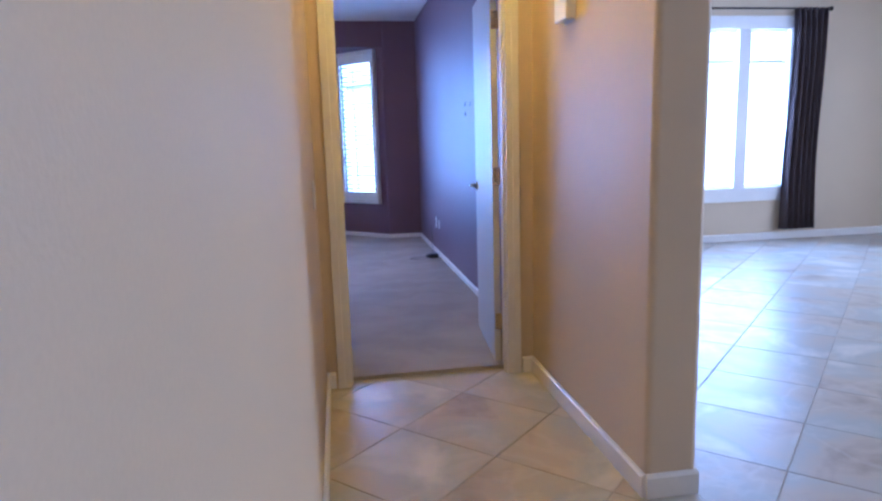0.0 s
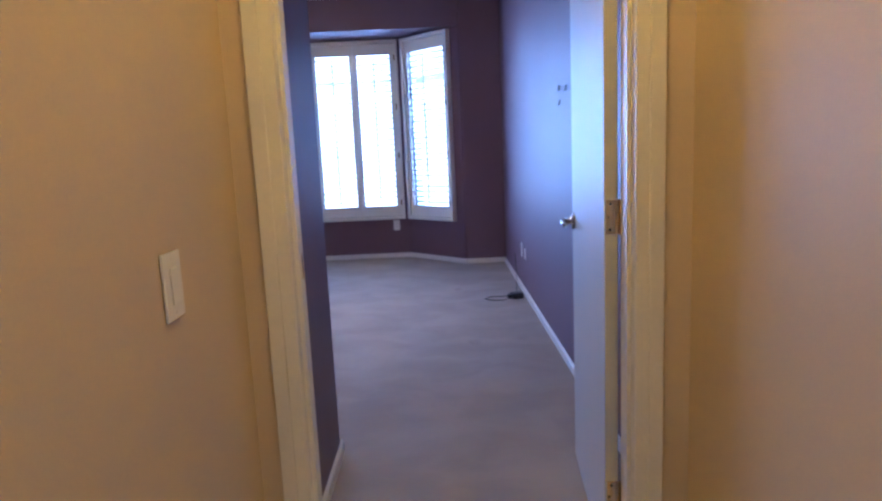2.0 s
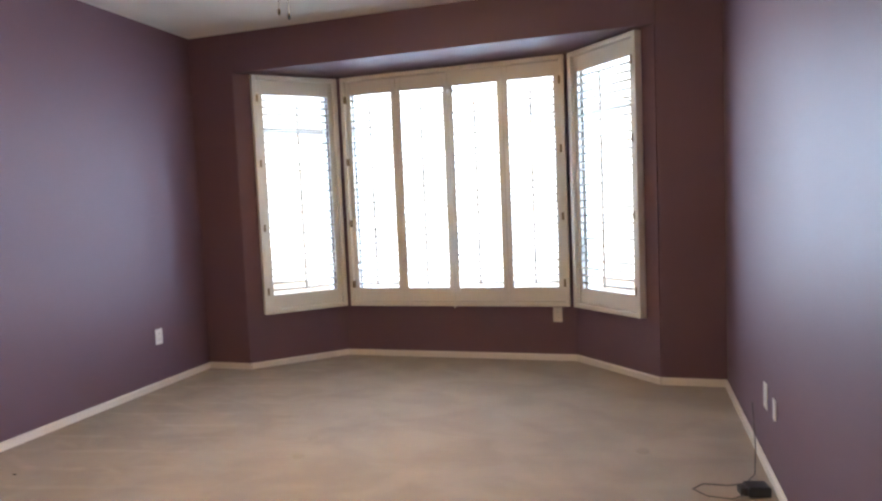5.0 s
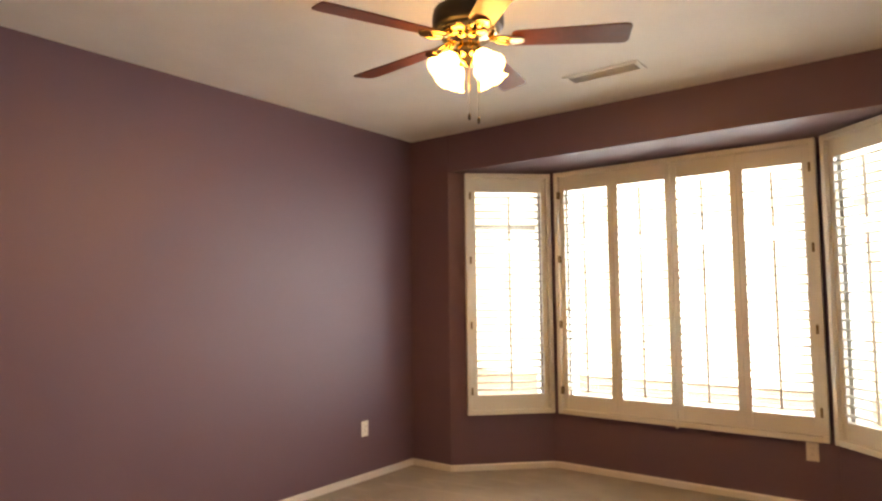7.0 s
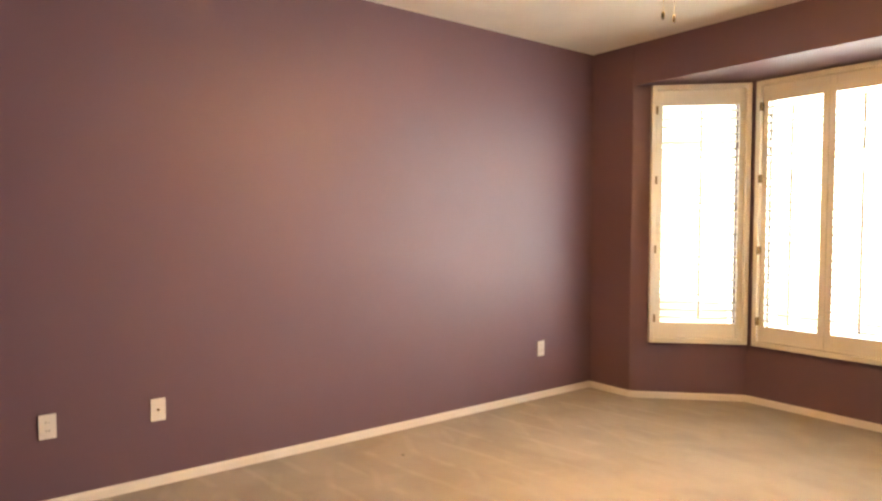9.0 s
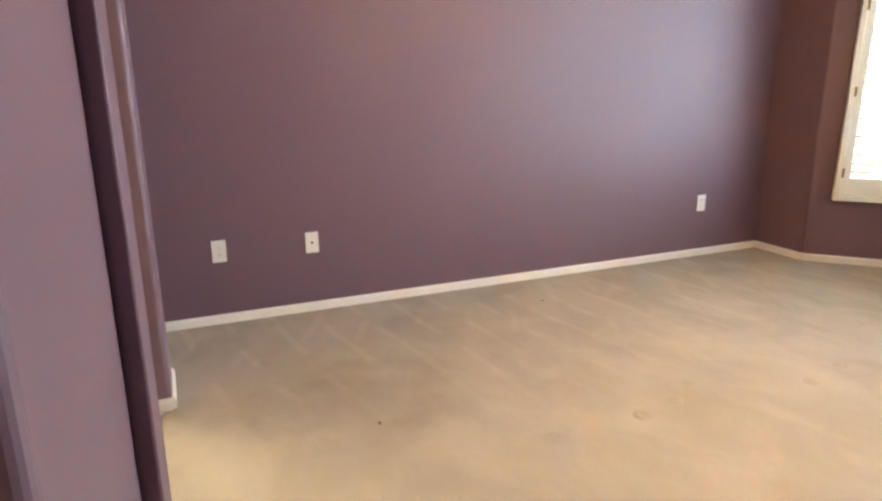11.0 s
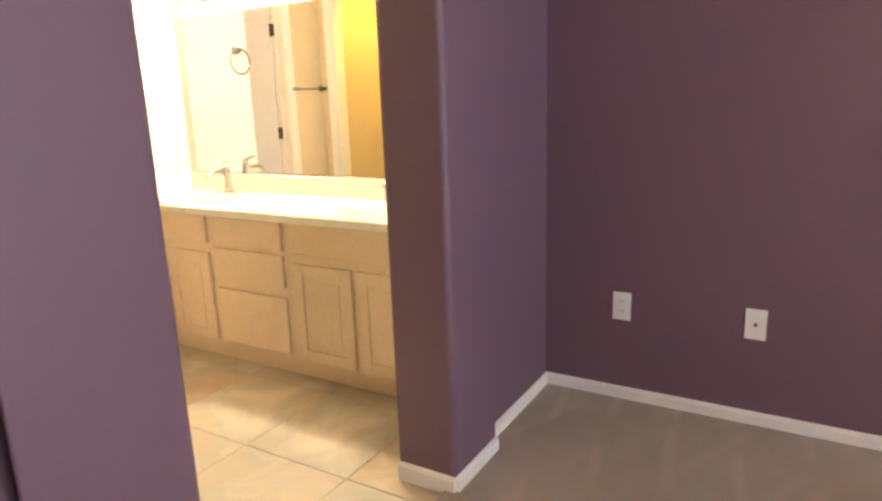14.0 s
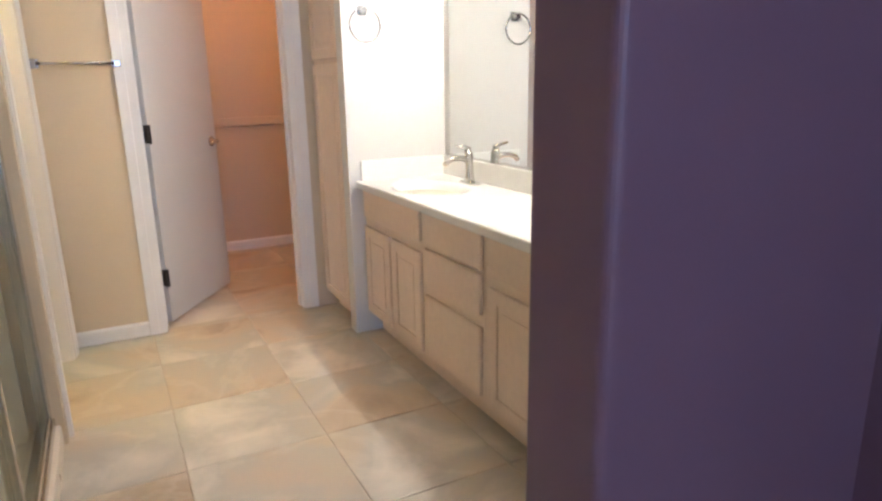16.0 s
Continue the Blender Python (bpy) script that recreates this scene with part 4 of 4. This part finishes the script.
# ---- bath ----


def panel_front(parent, name, y0, y1, z0, z1, x, panel=True, mat=MAPLE):
    """A cabinet front facing east at x: slab with a routed edge, or frame with a recessed panel."""
    t = 0.019
    if not panel:
        return part(name, boxes((x, x + t, y0, y1, z0, z1), bevel=0.006), mat, parent)
    s = 0.052
    ob = part(name, boxes((x + 0.004, x + 0.010, y0 + s - 0.004, y1 - s + 0.004, z0 + s - 0.004, z1 - s + 0.004), bevel=0.002), mat, parent)
    part("raised_panel", boxes((x + 0.010, x + 0.0145, y0 + s + 0.02, y1 - s - 0.02, z0 + s + 0.02, z1 - s - 0.02), bevel=0.002), mat, ob)
    for a in (y0, y1 - s):
        part("stile", boxes((x, x + t, a, a + s, z0, z1), bevel=0.004), mat, ob)
    for a in (z0, z1 - s):
        part("rail", boxes((x, x + t, y0 + s, y1 - s, a, a + s), bevel=0.004), mat, ob)
    return ob


CT = 0.787
Y0, Y1, Y2, Y3 = VAN_S + 0.002, -5.673, -5.203, YS - 0.002


def cabinet(y0, y1, doors, label):
    ob = thing("vanity_cabinet", pose(0, 0, 0), label, "vanity cabinet", "vanity cabinets under the counter")
    part("body", boxes((BATH_W + 0.002, VAN_X, y0 + 0.001, y1 - 0.001, 0.105, CT - 0.036)), MAPLE, ob)
    part("toe_kick", boxes((BATH_W + 0.002, VAN_X - 0.065, y0 + 0.001, y1 - 0.001, 0, 0.105)), MAPLE, ob, "shadowed maple toe kick")
    if doors:
        a, b = y0 + doors[0], y1 - doors[1]
        panel_front(ob, "false_drawer_front", a, b, 0.612, 0.746, VAN_X, False)
        w = (b - a - 0.030) / 2
        panel_front(ob, "door", a, a + w, 0.122, 0.568, VAN_X)
        panel_front(ob, "door", b - w, b, 0.122, 0.568, VAN_X)
    else:
        for za, zb in ((0.612, 0.746), (0.445, 0.597), (0.131, 0.400)):
            panel_front(ob, "drawer_front", y0 + 0.014, y1 - 0.014, za, zb, VAN_X, False)
    return ob


cabinet(Y0, Y1, (0.020, 0.030), "pickled maple vanity cabinet with two panelled doors")
cabinet(Y1, Y2, None, "pickled maple vanity drawer stack")
cabinet(Y2, Y3, (0.043, 0.140), "pickled maple vanity cabinet with two panelled doors")

top = thing("countertop", pose(0, 0, 0), "white cultured marble vanity top with two basins", "countertop")
SINKS = (-5.965, -4.83)
bm = bmesh.new()
nx, ny = 36, 110
xs = [BATH_W + 0.002 + (VAN_X + 0.044 - BATH_W - 0.002) * i / nx for i in range(nx + 1)]
ys = [Y0 + (Y3 - Y0) * j / ny for j in range(ny + 1)]


def basin(x, y):
    d = 0.0
    for c in SINKS:
        r = math.hypot((x - 0.285) / 0.155, (y - c) / 0.215)
        if r < 1:
            d = max(d, 0.115 * (1 - r ** 2.6) ** 0.8)
    return d


grid = [[bm.verts.new((x, y, CT - basin(x, y))) for y in ys] for x in xs]
for i in range(nx):
    for j in range(ny):
        bm.faces.new((grid[i][j], grid[i + 1][j], grid[i + 1][j + 1], grid[i][j + 1])).smooth = True
part("bowl_surface", bm, MARBLE, top)
part("front_edge", boxes((VAN_X + 0.032, VAN_X + 0.046, Y0, Y3, CT - 0.036, CT + 0.001), bevel=0.006), MARBLE, top)
part("backsplash", boxes((BATH_W + 0.002, BATH_W + 0.020, Y0 + 0.018, Y3, CT - 0.002, CT + 0.098), bevel=0.004), MARBLE, top)
part("side_splash", boxes((BATH_W + 0.002, VAN_X + 0.02, Y0 + 0.001, Y0 + 0.017, CT - 0.002, CT + 0.098), bevel=0.004), MARBLE, top)
part("underside", boxes((VAN_X + 0.001, VAN_X + 0.031, Y0, Y3, CT - 0.036, CT - 0.012)), MARBLE, top)
for c in SINKS:
    bm = bmesh.new()
    lathe(bm, [(0.022, 0), (0.022, 0.002), (0.015, 0.004)], Matrix.Translation((0.285, c, CT - 0.1145)), 16)
    part("drain", bm, NICKEL, top)


def faucet(y):
    ob = thing("faucet", pose(0.075, y, CT), "brushed nickel single-lever faucet on the vanity top", "faucet", "vanity faucets")
    bm = bmesh.new()
    prism(bm, rounded([(-0.026, -0.075), (0.026, -0.075), (0.026, 0.075), (-0.026, 0.075)], {0: 0.024, 1: 0.024, 2: 0.024, 3: 0.024}), 0.0005, 0.008)
    part("deck_plate", bm, NICKEL, ob)
    bm = bmesh.new()
    tube(bm, [(0, 0, 0.006), (0, 0, 0.03), (0, 0, 0.08), (0.004, 0, 0.135), (0.012, 0, 0.158)], [0.027, 0.022, 0.019, 0.021, 0.016], 18)
    part("body", bm, NICKEL, ob)
    bm = bmesh.new()
    tube(bm, [(0.005, 0, 0.105), (0.04, 0, 0.122), (0.085, 0, 0.122), (0.12, 0, 0.108), (0.132, 0, 0.092)], [0.015, 0.014, 0.013, 0.013, 0.012], 14)
    part("spout", bm, NICKEL, ob)
    bm = bmesh.new()
    tube(bm, [(0.012, 0, 0.150), (0.0, 0.0, 0.162), (0.03, 0, 0.172), (0.075, 0, 0.180)], [0.013, 0.012, 0.009, 0.006], 12)
    part("handle", bm, NICKEL, ob)
    return ob


for c in SINKS:
    faucet(c)
mir = thing("bath_mirror", pose(0, 0, 0), "large frameless mirror resting on the vanity backsplash", "mirror")
part("mirror_glass", boxes((BATH_W + 0.001, BATH_W + 0.007, -6.276, Y3 - 0.02, CT + 0.104, 1.72)), MIRROR, mir)
part("bottom_channel", boxes((BATH_W + 0.001, BATH_W + 0.010, -6.276, Y3 - 0.02, CT + 0.099, CT + 0.108)), NICKEL, mir)

vl = thing("vanity_light", pose(BATH_W, -5.45, 1.84), "brass vanity light bar with lit globe bulbs over the mirror", "wall light")
part("light_bar", boxes((0.001, 0.03, -0.62, 0.62, -0.055, 0.055), bevel=0.006), BRASS, vl)
for k in range(6):
    y = -0.5 + 0.2 * k
    bm = bmesh.new()
    lathe(bm, [(0.026, 0.0), (0.026, 0.018), (0.018, 0.024)], pose(0.03, y, 0, 0, 90), 16)
    sk = part("socket", bm, BRASS, vl)
    bm = bmesh.new()
    bmesh.ops.create_icosphere(bm, subdivisions=3, radius=0.045, matrix=Matrix.Translation((0.095, y, 0)))
    for f in bm.faces:
        f.smooth = True
    part("globe_bulb", bm, BULB, sk, keep_normals=True)


def towel_ring(m):
    """x across, y out of the wall."""
    ob = thing("towel_ring", m, "chrome towel ring on the white wall", "towel ring")
    part("post", boxes((-0.022, 0.022, 0, 0.012, -0.022, 0.022), (-0.014, 0.014, 0.012, 0.045, -0.014, 0.014), bevel=0.003), CHROME, ob)
    bm = bmesh.new()
    tube(bm, [(0.075 * math.sin(a), 0.042, -0.065 + 0.075 * math.cos(a)) for a in [2 * math.pi * k / 36 for k in range(37)]], 0.005, 8)
    part("ring", bm, CHROME, ob)
    return ob


towel_ring(pose(0.430, VAN_S + 0.001, 1.572))


def towel_bar(m, w, label):
    ob = thing("towel_bar", m, label, "towel bar", "towel bars")
    for x in (0.0, w):
        bm = boxes((x - 0.022, x + 0.022, 0, 0.010, -0.022, 0.022), (x - 0.014, x + 0.014, 0.010, 0.06, -0.014, 0.014), bevel=0.003)
        part("post", bm, CHROME, ob)
    bm = bmesh.new()
    tube(bm, [(0, 0.048, 0), (w, 0.048, 0)], 0.008, 12)
    part("bar", bm, CHROME, ob)
    return ob


towel_bar(pose(1.460, BATH_S + 0.001, 1.357), 0.335, "polished towel bar on the cream bath wall")
towel_bar(pose(2.64 - 0.001, -6.62, 1.32, 0, 0, 90), 0.45, "polished towel bar in the toilet room")

lin = thing("linen_cabinet", pose(0, 0, 0), "tall pickled maple linen cabinet beside the closet doorway", "linen cabinet")
LX, LY0, LY1 = 0.512, BATH_S + 0.004, VAN_S - 0.087
part("body", boxes((BATH_W + 0.002, LX, LY0, LY1, 0.092, 2.25)), MAPLE, lin)
part("toe_kick", boxes((BATH_W + 0.002, LX - 0.06, LY0, LY1, 0, 0.092)), MAPLE, lin)
panel_front(lin, "door", LY0 + 0.02, LY1 - 0.012, 0.10, 1.345, LX)
panel_front(lin, "door", LY0 + 0.02, LY1 - 0.012, 1.37, 2.22, LX)

# closet doorway, its door swung inwards
jamb("door_frame_2", CD_W, CD_E, BATH_S - 0.12, BATH_S, 2.04, "white painted closet door frame")
casing("trim_closet", pose(CD_W, BATH_S + 0.001, 0), CD_E - CD_W, 2.04, "white painted trim round the closet doorway", cw=0.085)
cd = door_leaf(pose(CD_E - 0.003, BATH_S - 0.105, 0, 0, 0, 235), 0.71, 2.03, "white flush closet door standing half open", (0.27, 1.02, 1.80), NICKEL, BRONZE, handle_z=0.93)
cl = thing("closet_shelf", pose(0, 0, 0), "cream painted wall cleat in the closet", "closet cleat")
part("cleat", boxes((BATH_W + 0.005, 2.5, CLOSET_S + 0.001, CLOSET_S + 0.02, 0.955, 1.02), bevel=0.003), CREAM, cl)

# toilet room doorway trim and the framed shower door
tw = casing("trim_toilet_room", pose(SHOWER_X - 0.001, -6.72, 0, 0, 0, 90), 0.75, 2.04, "white painted trim round the toilet room doorway")
jb = tagged(new("door_frame_3"), "white painted toilet room door frame", "door frame", kind="structure")
part("jamb", boxes((SHOWER_X, SHOWER_X + 0.11, -6.72, -6.70, 0, 2.05)), TRIM, jb)
part("jamb", boxes((SHOWER_X, SHOWER_X + 0.11, -5.99, -5.97, 0, 2.05)), TRIM, jb)
sw = thing("shower_stall", pose(0, 0, 0), "framed glass shower with an almond surround and curb", "shower")
part("curb", boxes((SHOWER_X + 0.012, SHOWER_X + 0.11, -5.857, YS - 0.002, 0, 0.085), bevel=0.008), SHOWERWALL, sw)
part("pan", boxes((SHOWER_X + 0.11, 2.638, -5.857, YS - 0.002, 0, 0.05)), SHOWERWALL, sw)
part("surround", boxes((2.62, 2.638, -5.857, YS - 0.002, 0.05, 2.1), (SHOWER_X + 0.11, 2.62, -5.857, -5.84, 0.05, 2.1), (SHOWER_X + 0.11, 2.62, YS - 0.018, YS - 0.002, 0.05, 2.1)), SHOWERWALL, sw)
sx = SHOWER_X + 0.055
part("bottom_track", boxes((sx - 0.028, sx + 0.028, -5.855, YS - 0.004, 0.085, 0.115), bevel=0.003), NICKEL, sw)
part("top_track", boxes((sx - 0.028, sx + 0.028, -5.855, YS - 0.004, 1.85, 1.90), bevel=0.003), NICKEL, sw)
part("wall_jamb", boxes((sx - 0.02, sx + 0.02, -5.855, -5.825, 0.115, 1.85), bevel=0.002), NICKEL, sw)
part("wall_jamb", boxes((sx - 0.02, sx + 0.02, YS - 0.032, YS - 0.004, 0.115, 1.85), bevel=0.002), NICKEL, sw)
for ya, yb, dx in ((-5.82, -5.08, -0.012), (-5.14, YS - 0.035, 0.012)):
    fr = part("sliding_panel", boxes((sx + dx - 0.008, sx + dx + 0.008, ya, ya + 0.022, 0.12, 1.845), (sx + dx - 0.008, sx + dx + 0.008, yb - 0.022, yb, 0.12, 1.845), (sx + dx - 0.008, sx + dx + 0.008, ya, yb, 0.12, 0.145), (sx + dx - 0.008, sx + dx + 0.008, ya, yb, 1.82, 1.845), bevel=0.002), NICKEL, sw)
    part("glass_pane", boxes((sx + dx - 0.003, sx + dx + 0.003, ya + 0.01, yb - 0.01, 0.135, 1.83)), SHOWERGLASS, fr).visible_shadow = False


def dome_light(x, y, label, glass, top=TOP):
    ob = thing("ceiling_light", pose(x, y, top - 0.001), label, "ceiling light")
    bm = bmesh.new()
    lathe(bm, [(0.15, 0), (0.15, -0.02), (0.14, -0.025)], seg=32)
    part("base", bm, BRASS, ob)
    bm = bmesh.new()
    lathe(bm, [(0.138, -0.022), (0.13, -0.05), (0.10, -0.075), (0.05, -0.09), (0.005, -0.094)], seg=32)
    part("glass_dome", bm, glass, ob)
    return ob


dome_light(0.7, -7.75, "lit dome light on the closet ceiling", CLOSETGLASS)
dome_light(2.25, -6.4, "lit dome light on the toilet room ceiling", TOILETGLASS)
dome_light(3.38, -5.75, "lit dome light on the hall ceiling", HALLGLASS)
# ---- floor tiles, one by one, in shared meshes ----


def tile_mesh(name, poly, t=0.012):
    """A tile with an eased edge, its corners given in plan around its own origin."""
    bm = bmesh.new()
    c = Vector((sum(p[0] for p in poly), sum(p[1] for p in poly))) / len(poly)
    rings = []
    for inset, z in ((0.0, -t), (0.0, -0.0025), (0.0025, 0.0)):
        rings.append([bm.verts.new((*(Vector(p) + (c - Vector(p)).normalized() * inset * 1.4), z)) for p in poly])
    n = len(poly)
    for a, b in zip(rings, rings[1:]):
        for k in range(n):
            bm.faces.new((a[k], a[(k + 1) % n], b[(k + 1) % n], b[k]))
    bm.faces.new(rings[-1])
    me = bpy.data.meshes.new(name)
    bm.to_mesh(me)
    bm.free()
    me.materials.append(TILE)
    return me


def clip(poly, x0, x1, y0, y1):
    """The part of a plan outline inside a rectangle."""
    for axis, lim, sign in ((0, x0, 1), (0, x1, -1), (1, y0, 1), (1, y1, -1)):
        out = []
        for i, p in enumerate(poly):
            q = poly[(i + 1) % len(poly)]
            a, b = (p[axis] - lim) * sign, (q[axis] - lim) * sign
            if a >= 0:
                out.append(p)
            if a * b < 0:
                f = a / (a - b)
                out.append((p[0] + (q[0] - p[0]) * f, p[1] + (q[1] - p[1]) * f))
        poly = out
        if len(poly) < 3:
            return []
    return poly


def area(poly):
    return 0.5 * sum(poly[i - 1][0] * p[1] - p[0] * poly[i - 1][1] for i, p in enumerate(poly))


def lay(floor, regions, size, turn, off, limit=300):
    """Lays square tiles over rectangles; whole tiles share one mesh."""
    g = 0.0014
    h = size / 2 - g
    c, s = math.cos(turn), math.sin(turn)
    whole = [(c * u - s * v, s * u + c * v) for u, v in ((-h, -h), (h, -h), (h, h), (-h, h))]
    shared = tile_mesh("tile", whole)
    count = 0
    for x0, x1, y0, y1 in regions:
        for i in range(-40, 41):
            for j in range(-40, 41):
                u, v = off[0] + i * size, off[1] + j * size
                cx, cy = c * u - s * v, s * u + c * v
                if cx < x0 - size or cx > x1 + size or cy < y0 - size or cy > y1 + size:
                    continue
                poly = [(cx + p, cy + q) for p, q in whole]
                inside = all(x0 <= p <= x1 and y0 <= q <= y1 for p, q in poly)
                if inside:
                    me = shared
                else:
                    cut = clip(poly, x0, x1, y0, y1)
                    if len(cut) < 3 or abs(area(cut)) < 0.002:
                        continue
                    me = tile_mesh("tile", [(p - cx, q - cy) for p, q in cut])
                ob = new("tile", me)
                ob.parent = floor
                ob.location = (cx, cy, 0.0 + random.uniform(-0.0004, 0.0004))
                count += 1
    return count


fb = tagged(new("floor_bath"), "stone-look square tiles in cream and grey, dark grout", "tile floor", kind="structure")
lay(fb, [(BATH_W, 2.64, BATH_S, YB - 0.04), (BATH_W, 2.64, CLOSET_S, BATH_S)], 0.483, 0.0, (0.977 + 0.2415, -5.467 + 0.2415))
fh = tagged(new("floor_hall"), "stone-look tiles laid diagonally through hall and living room", "tile floor", kind="structure")
R2 = math.sqrt(0.5)
S = 0.477
# tile lines run along x + y and y - x
off = (-1.83 * R2 + S / 2, -10.18 * R2 + S / 2)
lay(fh, [(HALL_W, HALL_E + 0.187, -8.6, SILL_Y - 0.002), (HALL_E + 0.187, 9.6, -8.6, -1.6)], S, radians(45), off)
